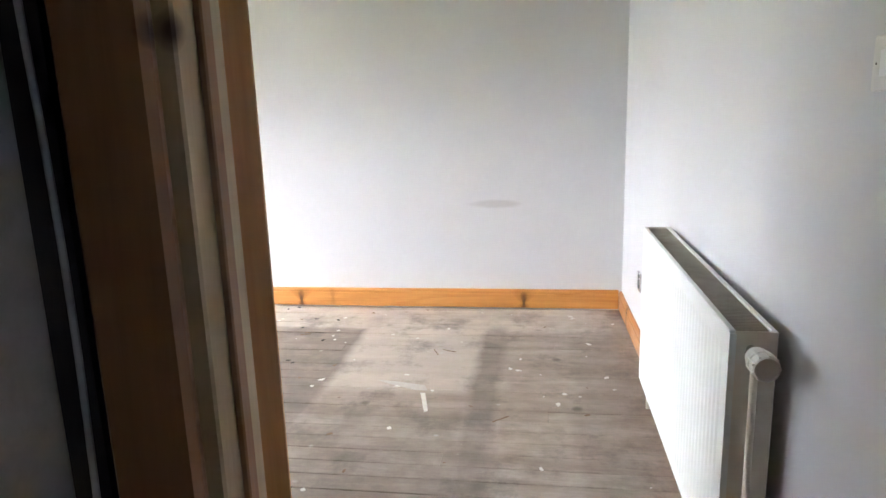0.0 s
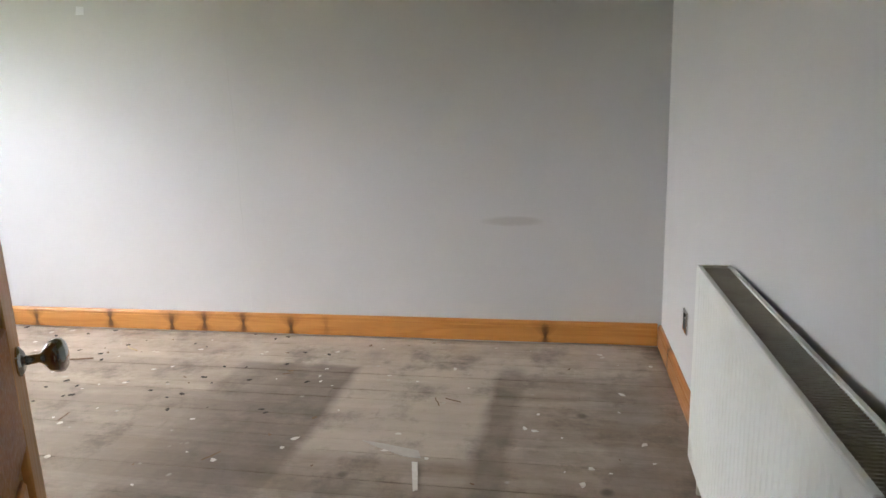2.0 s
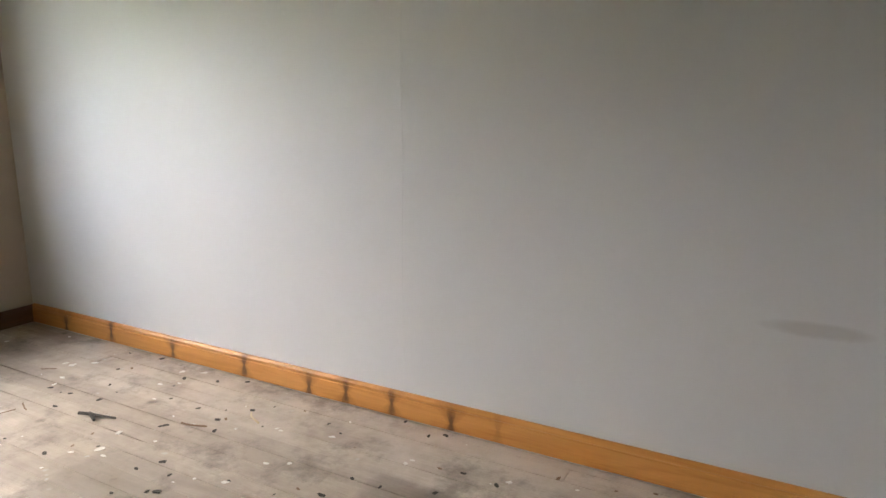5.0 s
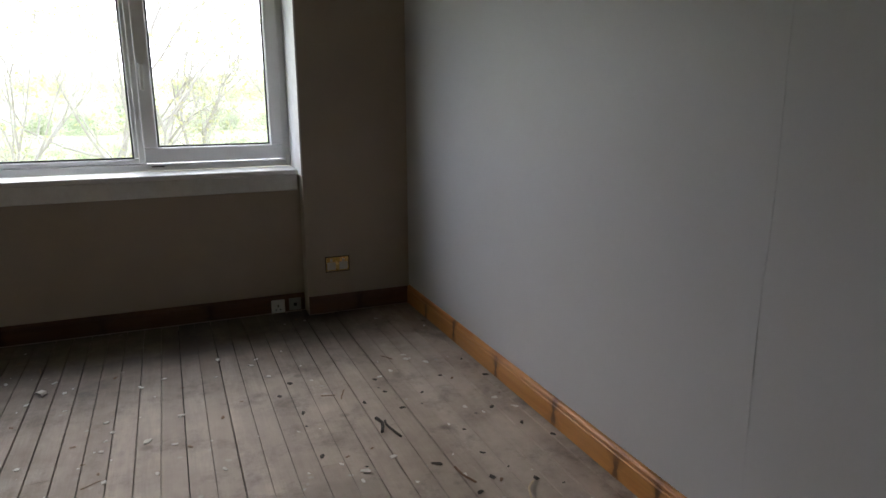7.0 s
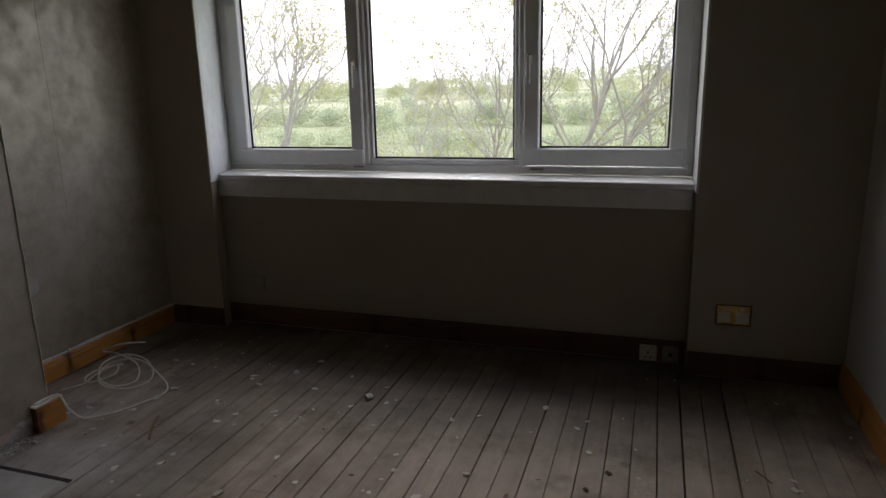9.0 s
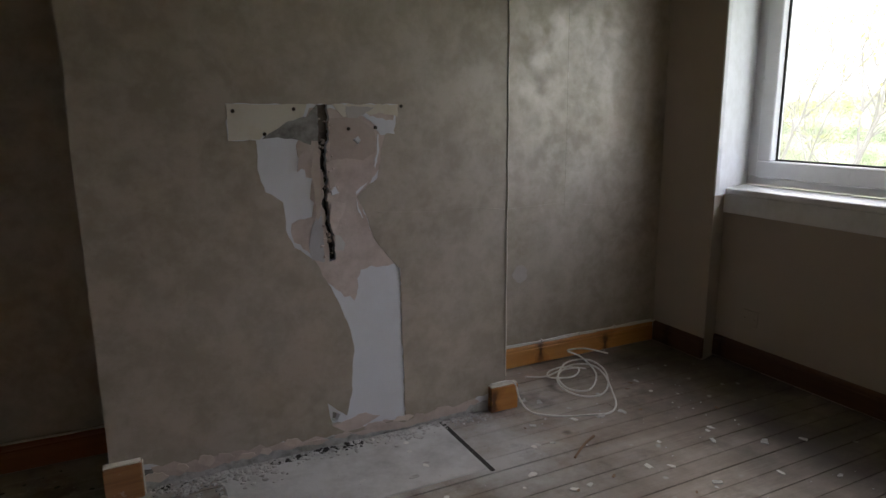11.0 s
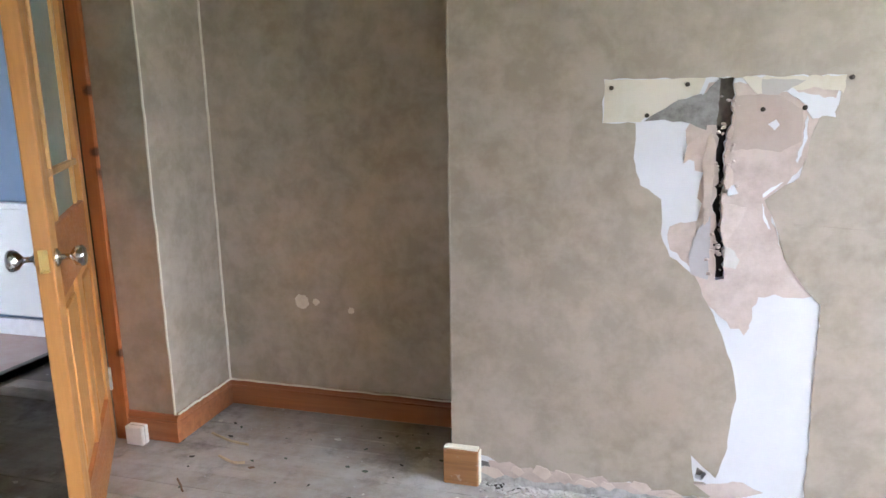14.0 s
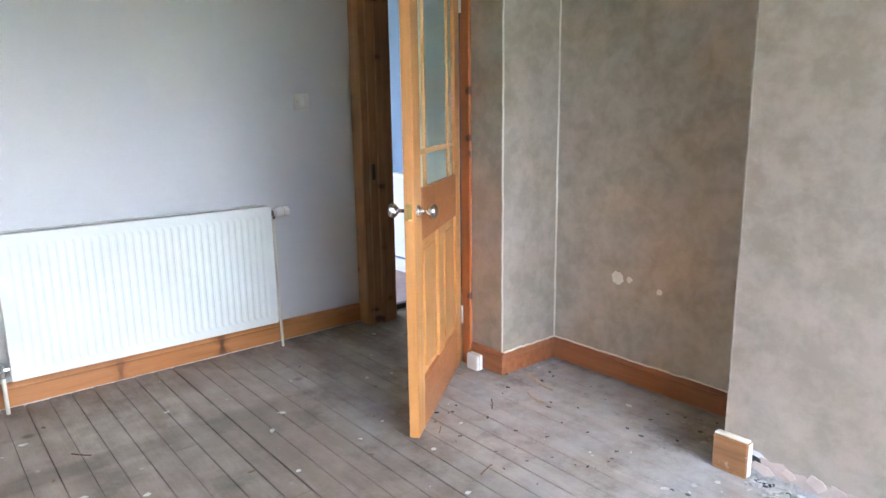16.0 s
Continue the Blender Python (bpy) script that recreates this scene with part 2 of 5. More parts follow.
def old_boards(name, light, dark):
    """Bare dirty floorboards: grey-brown grain, the old rug's outline, dust, paint spatter."""
    m, nt, b = material(name, 0.62, specular=0.35)
    p = place(nt)
    g1 = noise_tex(nt, place(nt, (1.6, 11, 11)), 1.0, 6, 0.58, 0.8)
    g2 = noise_tex(nt, place(nt, (9, 130, 130)), 1.0, 3, 0.6)
    blot = noise_tex(nt, p, 6.5, 7, 0.68)
    f = maths(nt, "ADD", maths(nt, "ADD", maths(nt, "MULTIPLY", g1, 0.42), maths(nt, "MULTIPLY", g2, 0.16)), maths(nt, "MULTIPLY", blot, 0.5))
    c = ramp(nt, f, [(0.36, dark), (0.52, tuple(0.45 * a + 0.55 * d for a, d in zip(light, dark))), (0.69, light)])
    info = nt.nodes.new("ShaderNodeObjectInfo")
    c = mix(nt, remap(nt, info.outputs["Random"], 0, 1, 0.0, 0.5), c, (0.25, 0.19, 0.15))
    kn = nt.nodes.new("ShaderNodeTexVoronoi")
    kn.inputs["Scale"].default_value = 3.2
    nt.links.new(p, kn.inputs["Vector"])
    c = mix(nt, remap(nt, maths(nt, "ADD", kn.outputs["Distance"], maths(nt, "MULTIPLY", blot, 0.06)), 0.065, 0.12, 0.75, 0.0), c, (0.085, 0.065, 0.05))
    wob = nt.nodes.new("ShaderNodeVectorMath")
    wob.operation = "ADD"
    wc = nt.nodes.new("ShaderNodeCombineXYZ")
    wn = noise_tex(nt, p, 5.0, 4, 0.6)
    for i in range(2):
        nt.links.new(maths(nt, "MULTIPLY", maths(nt, "SUBTRACT", wn, 0.5), 0.07), wc.inputs[i])
    nt.links.new(p, wob.inputs[0])
    nt.links.new(wc.outputs[0], wob.inputs[1])
    q = wob.outputs[0]
    patchy = remap(nt, noise_tex(nt, p, 2.2, 7, 0.7), 0.3, 0.6, 0.5, 1.0)
    # dark bands round where a carpet and furniture stood; window-side ones add painted shade
    stain_shade = None
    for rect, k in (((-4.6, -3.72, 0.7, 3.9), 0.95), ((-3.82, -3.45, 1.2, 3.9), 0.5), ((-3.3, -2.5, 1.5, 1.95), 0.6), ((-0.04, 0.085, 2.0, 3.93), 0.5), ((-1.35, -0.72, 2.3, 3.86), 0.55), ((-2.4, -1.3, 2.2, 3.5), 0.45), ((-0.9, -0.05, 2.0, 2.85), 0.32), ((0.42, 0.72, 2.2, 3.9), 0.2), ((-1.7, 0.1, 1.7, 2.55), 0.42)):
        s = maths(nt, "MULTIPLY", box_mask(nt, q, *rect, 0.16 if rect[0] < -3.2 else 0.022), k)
        stain_shade = s if stain_shade is None else maths(nt, "MAXIMUM", stain_shade, s)
    c = mix(nt, maths(nt, "MULTIPLY", stain_shade, patchy), c, (0.075, 0.06, 0.05))
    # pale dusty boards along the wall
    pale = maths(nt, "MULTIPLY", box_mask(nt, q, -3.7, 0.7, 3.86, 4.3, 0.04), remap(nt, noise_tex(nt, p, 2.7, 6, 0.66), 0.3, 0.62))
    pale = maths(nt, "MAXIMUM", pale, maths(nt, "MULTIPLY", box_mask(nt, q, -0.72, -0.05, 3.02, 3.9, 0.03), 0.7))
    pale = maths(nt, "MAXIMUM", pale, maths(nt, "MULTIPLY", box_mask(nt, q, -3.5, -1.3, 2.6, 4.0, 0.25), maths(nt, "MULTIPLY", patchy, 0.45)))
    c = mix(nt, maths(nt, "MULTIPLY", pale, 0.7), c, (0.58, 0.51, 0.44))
    # grey plaster dust by the chimney breast
    dust = maths(nt, "MULTIPLY", box_mask(nt, q, -3.2, 0.2, 0.4, 1.75, 0.3), remap(nt, noise_tex(nt, p, 3.0, 7, 0.7), 0.36, 0.64))
    c = mix(nt, maths(nt, "MULTIPLY", dust, 0.85), c, (0.51, 0.51, 0.505))
    grime = remap(nt, noise_tex(nt, p, 3.4, 8, 0.72), 0.52, 0.66)
    c = mix(nt, maths(nt, "MULTIPLY", grime, 0.58), c, (0.10, 0.085, 0.075))
    v = nt.nodes.new("ShaderNodeTexVoronoi")
    v.inputs["Scale"].default_value = 9.0
    nt.links.new(q, v.inputs["Vector"])
    spat = maths(nt, "MULTIPLY", remap(nt, v.outputs["Distance"], 0.05, 0.12, 1.0, 0.0), remap(nt, noise_tex(nt, p, 2.6, 3, 0.6), 0.5, 0.56))
    c = mix(nt, maths(nt, "MULTIPLY", spat, 0.6), c, (0.5, 0.49, 0.46))
    nt.links.new(c, b.inputs["Base Color"])
    bump(nt, b, f, 0.25, 0.004)
    return m


def simple(name, base, vary, scale, roughness=0.5, metallic=0.0, bumpy=0.1, amount=0.5, specular=0.5):
    m, nt, b = material(name, roughness, metallic, specular)
    p = place(nt)
    n = noise_tex(nt, p, scale, 6, 0.65)
    c = mix(nt, maths(nt, "MULTIPLY", remap(nt, n, 0.42, 0.7), amount), base, vary)
    nt.links.new(c, b.inputs["Base Color"])
    nt.links.new(remap(nt, n, 0.3, 0.7, max(0.03, roughness - 0.07), roughness + 0.1), b.inputs["Roughness"])
    if bumpy:
        bump(nt, b, noise_tex(nt, p, scale * 6, 4, 0.6), bumpy, 0.003)
    return m


def foliage(name, a, b, scale):
    """Leaves that pass about half of the light."""
    m = bpy.data.materials.new(name)
    m.use_nodes = True
    nt = m.node_tree
    nt.nodes.clear()
    out = nt.nodes.new("ShaderNodeOutputMaterial")
    c = mix(nt, remap(nt, noise_tex(nt, place(nt), scale, 5, 0.65), 0.4, 0.65), a, b)
    d = nt.nodes.new("ShaderNodeBsdfDiffuse")
    t = nt.nodes.new("ShaderNodeBsdfTranslucent")
    x = nt.nodes.new("ShaderNodeMixShader")
    x.inputs[0].default_value = 0.5
    for n in (d, t):
        nt.links.new(c, n.inputs[0])
    nt.links.new(d.outputs[0], x.inputs[1])
    nt.links.new(t.outputs[0], x.inputs[2])
    nt.links.new(x.outputs[0], out.inputs[0])
    return m


def meadow(name):
    """Grass near by, then pale yellow-green fields in strips up the hill."""
    m, nt, b = material(name, 0.95, specular=0.1)
    p = place(nt)
    sp = nt.nodes.new("ShaderNodeSeparateXYZ")
    nt.links.new(p, sp.inputs[0])
    fine = noise_tex(nt, p, 0.09, 6, 0.65)
    strips = noise_tex(nt, place(nt, (0.012, 0.0035, 1)), 1.0, 2, 0.4)
    # grass and field colours greyed and lightened to paint in distance haze
    c = mix(nt, remap(nt, fine, 0.4, 0.65), (0.27, 0.305, 0.17), (0.34, 0.35, 0.21))
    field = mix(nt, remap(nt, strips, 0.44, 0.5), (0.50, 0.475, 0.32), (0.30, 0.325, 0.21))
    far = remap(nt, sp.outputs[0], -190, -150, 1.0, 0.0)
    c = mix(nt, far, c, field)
    c = mix(nt, maths(nt, "MULTIPLY", fine, 0.25), c, (0.2, 0.22, 0.12))
    nt.links.new(c, b.inputs["Base Color"])
    return m


M = {
    "white_wall": plaster_paint("white_wall", (0.57, 0.57, 0.58), (0.49, 0.48, 0.465), roughness=0.5, amount=0.35, smudge=1.0, specular=0.6),
    "beige_wall": plaster_paint("beige_wall", (0.42, 0.36, 0.30), (0.30, 0.25, 0.2), amount=0.4),
    "paper": mottled_paper("paper", (0.355, 0.305, 0.235), (0.515, 0.455, 0.38), 0.42),
    "ceiling": plaster_paint("ceiling", (0.34, 0.275, 0.13), (0.27, 0.21, 0.095), amount=0.4),
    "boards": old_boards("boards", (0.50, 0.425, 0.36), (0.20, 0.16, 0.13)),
    "void": simple("void", (0.012, 0.01, 0.009), (0.02, 0.018, 0.015), 30, 0.95),
    "skirt_x": pine("skirt_x", "x", (0.62, 0.30, 0.085), (0.40, 0.155, 0.03), roughness=0.36, low=True),
    "skirt_y": pine("skirt_y", "y", (0.46, 0.21, 0.07), (0.28, 0.105, 0.028), roughness=0.36, low=True, rare=0.62),
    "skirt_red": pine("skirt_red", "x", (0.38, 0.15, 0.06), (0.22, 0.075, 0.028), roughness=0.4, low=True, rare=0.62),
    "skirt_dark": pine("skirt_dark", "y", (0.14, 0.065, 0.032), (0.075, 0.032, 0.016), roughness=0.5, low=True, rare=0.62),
    "casing": pine("casing", "z", (0.40, 0.2, 0.085), (0.22, 0.09, 0.032), roughness=0.4),
    "door_z": pine("door_z", "z", (0.64, 0.33, 0.11), (0.44, 0.19, 0.05), roughness=0.36, knots=False),
    "door_rail": pine("door_rail", "x", (0.46, 0.19, 0.06), (0.30, 0.10, 0.03), roughness=0.36, knots=False),
    "raw_wood": pine("raw_wood", "z", (0.6, 0.45, 0.27), (0.45, 0.3, 0.16), roughness=0.6),
    "plastic": simple("plastic", (0.78, 0.78, 0.78), (0.66, 0.66, 0.66), 8, 0.32, bumpy=0.0, amount=0.4),
    "sill_paint": simple("sill_paint", (0.76, 0.76, 0.76), (0.6, 0.59, 0.57), 14, 0.4, bumpy=0.15, amount=0.5),
    "gasket": simple("gasket", (0.02, 0.02, 0.02), (0.03, 0.03, 0.03), 20, 0.6, bumpy=0),
    "radiator": simple("radiator", (0.68, 0.70, 0.68), (0.58, 0.58, 0.52), 5, 0.35, bumpy=0.03, amount=0.35),
    "radiator_side": simple("radiator_side", (0.66, 0.62, 0.53), (0.5, 0.45, 0.36), 7, 0.42, bumpy=0.05, amount=0.5),
    "grille": simple("grille", (0.36, 0.33, 0.27), (0.22, 0.19, 0.15), 12, 0.5, bumpy=0.1),
    "steel": simple("steel", (0.62, 0.62, 0.63), (0.4, 0.39, 0.37), 40, 0.22, metallic=1.0, bumpy=0.03),
    "brass": simple("brass", (0.75, 0.56, 0.22), (0.45, 0.32, 0.12), 30, 0.25, metallic=1.0, bumpy=0.03),
    "dark_metal": simple("dark_metal", (0.10, 0.085, 0.07), (0.05, 0.04, 0.035), 30, 0.35, metallic=0.9),
    "plate_white": simple("plate_white", (0.72, 0.71, 0.68), (0.55, 0.53, 0.48), 25, 0.4, bumpy=0.02),
    "gypsum": simple("gypsum", (0.74, 0.75, 0.78), (0.62, 0.62, 0.64), 7, 0.8, bumpy=0.1, amount=0.3),
    "pink_plaster": simple("pink_plaster", (0.64, 0.54, 0.49), (0.45, 0.36, 0.31), 13, 0.85, bumpy=0.35, amount=0.7),
    "pink_brown": simple("pink_brown", (0.52, 0.43, 0.375), (0.42, 0.34, 0.29), 11, 0.85, bumpy=0.3, amount=0.6),
    "pink_pale": simple("pink_pale", (0.70, 0.60, 0.53), (0.55, 0.45, 0.38), 16, 0.8, bumpy=0.3, amount=0.6),
    "lilac_plaster": simple("lilac_plaster", (0.52, 0.50, 0.51), (0.44, 0.41, 0.41), 12, 0.85, bumpy=0.25, amount=0.6),
    "old_timber": simple("old_timber", (0.17, 0.14, 0.115), (0.07, 0.055, 0.045), 24, 0.9, bumpy=0.6, amount=0.8),
    "grey_mortar": simple("grey_mortar", (0.34, 0.33, 0.31), (0.16, 0.15, 0.14), 22, 0.92, bumpy=0.8, amount=0.9),
    "grey_mortar_pale": simple("grey_mortar_pale", (0.52, 0.49, 0.46), (0.42, 0.39, 0.36), 20, 0.7, bumpy=0.2, amount=0.6),
    "cream_board": simple("cream_board", (0.70, 0.66, 0.56), (0.52, 0.44, 0.28), 7, 0.7, bumpy=0.15, amount=0.55),
    "sealant": simple("sealant", (0.80, 0.77, 0.69), (0.6, 0.54, 0.45), 30, 0.6, bumpy=0.4, amount=0.45),
    "cable": simple("cable", (0.80, 0.79, 0.75), (0.55, 0.52, 0.47), 40, 0.45, bumpy=0.02),
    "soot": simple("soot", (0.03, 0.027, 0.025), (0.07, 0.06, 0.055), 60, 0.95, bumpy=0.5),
    "blue_wall": plaster_paint("blue_wall", (0.15, 0.22, 0.31), (0.12, 0.18, 0.26), amount=0.4),
    # near-black colour carries the unlit landing's shade
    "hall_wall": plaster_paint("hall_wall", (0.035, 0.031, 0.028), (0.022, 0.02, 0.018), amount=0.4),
    "pink_floor": simple("pink_floor", (0.52, 0.42, 0.4), (0.42, 0.26, 0.2), 2.5, 0.9, bumpy=0.3, amount=0.7),
    "meadow": meadow("meadow"),
    # bark lightened, with outdoor haze put into its colour
    "bark": simple("bark", (0.40, 0.365, 0.33), (0.28, 0.25, 0.225), 6, 0.9, bumpy=0.3),
    "plate_grey": simple("plate_grey", (0.36, 0.35, 0.33), (0.25, 0.24, 0.22), 25, 0.5, bumpy=0.02),
    "block_wood": pine("block_wood", "x", (0.5, 0.27, 0.11), (0.2, 0.085, 0.035), roughness=0.55, worn=0.6),
    "gypsum_dirty": simple("gypsum_dirty", (0.56, 0.55, 0.535), (0.27, 0.26, 0.245), 30, 0.9, bumpy=0.4, amount=0.9),
    "hearth": simple("hearth", (0.56, 0.555, 0.55), (0.34, 0.33, 0.32), 6, 0.9, bumpy=0.5, amount=0.8),
    "flake_white": simple("flake_white", (0.70, 0.68, 0.64), (0.5, 0.46, 0.4), 40, 0.6, bumpy=0.1),
    "flake_brown": simple("flake_brown", (0.2, 0.12, 0.07), (0.1, 0.06, 0.035), 40, 0.7, bumpy=0.2),
    "flake_dark": simple("flake_dark", (0.045, 0.038, 0.032), (0.02, 0.017, 0.015), 40, 0.8, bumpy=0.2),
    "flake_green": simple("flake_green", (0.09, 0.11, 0.085), (0.045, 0.05, 0.045), 40, 0.6, bumpy=0.2),
    "flake_pale": simple("flake_pale", (0.56, 0.47, 0.32), (0.4, 0.3, 0.18), 40, 0.7, bumpy=0.2),
    # leaf and bush greens paled; the haze is in these colours
    "leaf": foliage("leaf", (0.42, 0.43, 0.20), (0.50, 0.46, 0.25), 3),
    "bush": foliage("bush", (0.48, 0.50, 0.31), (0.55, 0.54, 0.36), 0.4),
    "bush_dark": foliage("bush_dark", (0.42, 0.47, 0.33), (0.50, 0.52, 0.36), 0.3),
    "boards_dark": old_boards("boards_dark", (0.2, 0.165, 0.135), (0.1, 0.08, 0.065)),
    "casing_red": pine("casing_red", "z", (0.46, 0.17, 0.05), (0.30, 0.09, 0.025), roughness=0.36),
    "door_pale": pine("door_pale", "z", (0.68, 0.42, 0.18), (0.52, 0.28, 0.1), roughness=0.38, knots=False),
}


def glass_pane(name, tint, gloss, rough):
    """Thin clear glass: light passes straight, with a faint gloss."""
    m = bpy.data.materials.new(name)
    m.use_nodes = True
    nt = m.node_tree
    nt.nodes.clear()
    out = nt.nodes.new("ShaderNodeOutputMaterial")
    tr = nt.nodes.new("ShaderNodeBsdfTransparent")
    tr.inputs[0].default_value = rgb(tint)
    gl = nt.nodes.new("ShaderNodeBsdfGlossy")
    gl.inputs["Roughness"].default_value = rough
    mx = nt.nodes.new("ShaderNodeMixShader")
    mx.inputs[0].default_value = gloss
    nt.links.new(tr.outputs[0], mx.inputs[1])
    nt.links.new(gl.outputs[0], mx.inputs[2])
    nt.links.new(mx.outputs[0], out.inputs[0])
    return m


M["pane"] = glass_pane("pane", (0.97, 0.985, 0.97), 0.03, 0.01)
gm, gnt, gb = material("door_glass", 0.28)
gb.inputs["Base Color"].default_value = (0.55, 0.72, 0.68, 1)
gb.inputs["Transmission Weight"].default_value = 0.75
bump(gnt, gb, noise_tex(gnt, place(gnt), 45, 3, 0.5), 0.5, 0.004)
M["door_glass"] = gm


from mathutils.geometry import delaunay_2d_cdt

# ---- mesh helpers ----
def part(name, bm, mat, parent=None, label="", smooth=False):
    """Links a bmesh as one mesh object, under a thing or a part."""
    me = bpy.data.meshes.new(name)
    bmesh.ops.recalc_face_normals(bm, faces=bm.faces)
    bm.to_mesh(me)
    bm.free()
    if mat is not None:
        me.materials.append(M[mat])
    if smooth:
        for f in me.polygons:
            f.use_smooth = True
    ob = new(name, me)
    if parent is not None:
        ob.parent = parent
    if label:
        ob["label"] = label
    return ob


def add_box(bm, x0, x1, y0, y1, z0, z1, bevel=0.0, m=None):
    r = bmesh.ops.create_cube(bm, size=1.0)
    vs = r["verts"]
    for v in vs:
        v.co = Vector(((x0 + x1) / 2 + v.co.x * (x1 - x0), (y0 + y1) / 2 + v.co.y * (y1 - y0), (z0 + z1) / 2 + v.co.z * (z1 - z0)))
    if bevel:
        es = list({e for v in vs for e in v.link_edges})
        r2 = bmesh.ops.bevel(bm, geom=es, offset=bevel, segments=1, affect="EDGES", profile=0.5)
        vs = [v for v in r2["verts"]] + [v for v in vs if v.is_valid]
    if m is not None:
        bmesh.ops.transform(bm, matrix=m, verts=list({v for v in vs if v.is_valid}))
    return bm


def box(x0, x1, y0, y1, z0, z1, bevel=0.0):
    return add_box(bmesh.new(), x0, x1, y0, y1, z0, z1, bevel)


def add_cyl(bm, a, b, r0, r1=None, seg=12):
    """A cylinder or cone from a to b."""
    a, b = Vector(a), Vector(b)
    r1 = r0 if r1 is None else r1
    d = b - a
    m = Matrix.Translation((a + b) / 2) @ d.to_track_quat("Z", "Y").to_matrix().to_4x4()
    bmesh.ops.create_cone(bm, cap_ends=True, segments=seg, radius1=r0, radius2=r1, depth=d.length, matrix=m)
    return bm


def lathe(profile, m, seg=20):
    """Turned solid: profile of (radius, height) along z, placed by m."""
    bm = bmesh.new()
    rings = []
    for r, h in profile:
        rings.append([bm.verts.new(m @ Vector((r * math.cos(2 * math.pi * i / seg), r * math.sin(2 * math.pi * i / seg), h))) for i in range(seg)])
    for a, b in zip(rings, rings[1:]):
        for i in range(seg):
            bm.faces.new((a[i], a[(i + 1) % seg], b[(i + 1) % seg], b[i]))
    bm.faces.new(rings[0])
    bm.faces.new(rings[-1])
    return bm


def tube(points, r, seg=8, closed=False):
    """A round cable along points."""
    bm = bmesh.new()
    pts = [Vector(p) for p in points]
    rings = []
    for i, p in enumerate(pts):
        d = (pts[min(i + 1, len(pts) - 1)] - pts[max(i - 1, 0)]).normalized()
        up = Vector((0, 0, 1)) if abs(d.z) < 0.9 else Vector((1, 0, 0))
        u = d.cross(up).normalized()
        w = u.cross(d)
        rings.append([bm.verts.new(p + r * (math.cos(2 * math.pi * k / seg) * u + math.sin(2 * math.pi * k / seg) * w)) for k in range(seg)])
    for a, b in zip(rings, rings[1:]):
        for k in range(seg):
            bm.faces.new((a[k], a[(k + 1) % seg], b[(k + 1) % seg], b[k]))
    bm.faces.new(rings[0])
    bm.faces.new(rings[-1])
    return bm


def spline(points, n=8):
    """Catmull-Rom through points."""
    p = [Vector(q) for q in points]
    out = []
    for i in range(len(p) - 1):
        a, b, c, d = p[max(i - 1, 0)], p[i], p[i + 1], p[min(i + 2, len(p) - 1)]
        for k in range(n):
            t = k / n
            out.append(0.5 * (2 * b + (c - a) * t + (2 * a - 5 * b + 4 * c - d) * t * t + (3 * b - a - 3 * c + d) * t ** 3))
    return out + [p[-1]]


def inside(p, loop):
    """Whether the point (x, z) lies in the loop."""
    x, z = p
    hit = False
    for i in range(len(loop)):
        (x0, z0), (x1, z1) = loop[i], loop[i - 1]
        if (z0 > z) != (z1 > z) and x < (x1 - x0) * (z - z0) / (z1 - z0) + x0:
            hit = not hit
    return hit


def sheet(outer, holes, y_front, thick):
    """An upright sheet in the x-z plane with torn holes; its front at y_front, its back thick behind."""
    loops = [outer] + list(holes)
    pts, edges = [], []
    for loop in loops:
        n = len(pts)
        pts += [Vector(q) for q in loop]
        edges += [(n + i, n + (i + 1) % len(loop)) for i in range(len(loop))]
    vs, _, fs, _, _, _ = delaunay_2d_cdt(pts, edges, [], 0, 1e-6)
    bm = bmesh.new()
    bv = [bm.verts.new((v.x, y_front, v.y)) for v in vs]
    for f in fs:
        c = sum((vs[i] for i in f), Vector((0, 0))) / len(f)
        if inside(c, outer) and not any(inside(c, q) for q in holes):
            bm.faces.new([bv[i] for i in f])
    bmesh.ops.delete(bm, geom=[v for v in bm.verts if not v.link_faces], context="VERTS")
    r = bmesh.ops.extrude_face_region(bm, geom=list(bm.faces))
    for v in r["geom"]:
        if isinstance(v, bmesh.types.BMVert):
            v.co.y -= thick
    return bm


def torn(loop, amp, step, seed):
    """Breaks a loop of (x, z) into short uneven steps."""
    rnd = random.Random(seed)
    out = []
    for i, (x, z) in enumerate(loop):
        x2, z2 = loop[(i + 1) % len(loop)]
        n = max(1, int(math.hypot(x2 - x, z2 - z) / step))
        for k in range(n):
            t = k / n
            a = 0 if k == 0 else amp
            out.append((x + (x2 - x) * t + rnd.uniform(-a, a), z + (z2 - z) * t + rnd.uniform(-a, a)))
    return out


def empty(name, label="", category="", group="", kind="", at=(0, 0, 0)):
    ob = new(name)
    ob.location = at
    ob.empty_display_size = 0.1
    return tagged(ob, label, category, group, kind)


def structure(ob, label, category):
    return tagged(ob, label, category, kind="structure")


# ---- plan ----
EAST, NORTH, WEST = 0.757, 4.28, -4.24          # inner faces of the room's walls, at the north-east corner
EDOOR = 0.798                                   # the east wall runs slightly outward to the door
ALCOVE, BREAST, PIER = 0.70, 1.065, 1.07        # faces on the south side
BX0, BX1 = -3.03, -1.476                        # chimney breast
PIERX = -0.378
DOOR0, DOOR1 = -0.08, 0.69                      # door opening
TOP = 2.45
HALL_Y = 0.93                                   # hall side of the door wall
RECX, RY0, RY1 = -4.36, 1.065, 3.625            # window recess
WINX, WY0, WY1 = -4.585, 0.955, 3.62            # inner face and ends of the window frame
SILL = 0.895
HEAD = 2.12



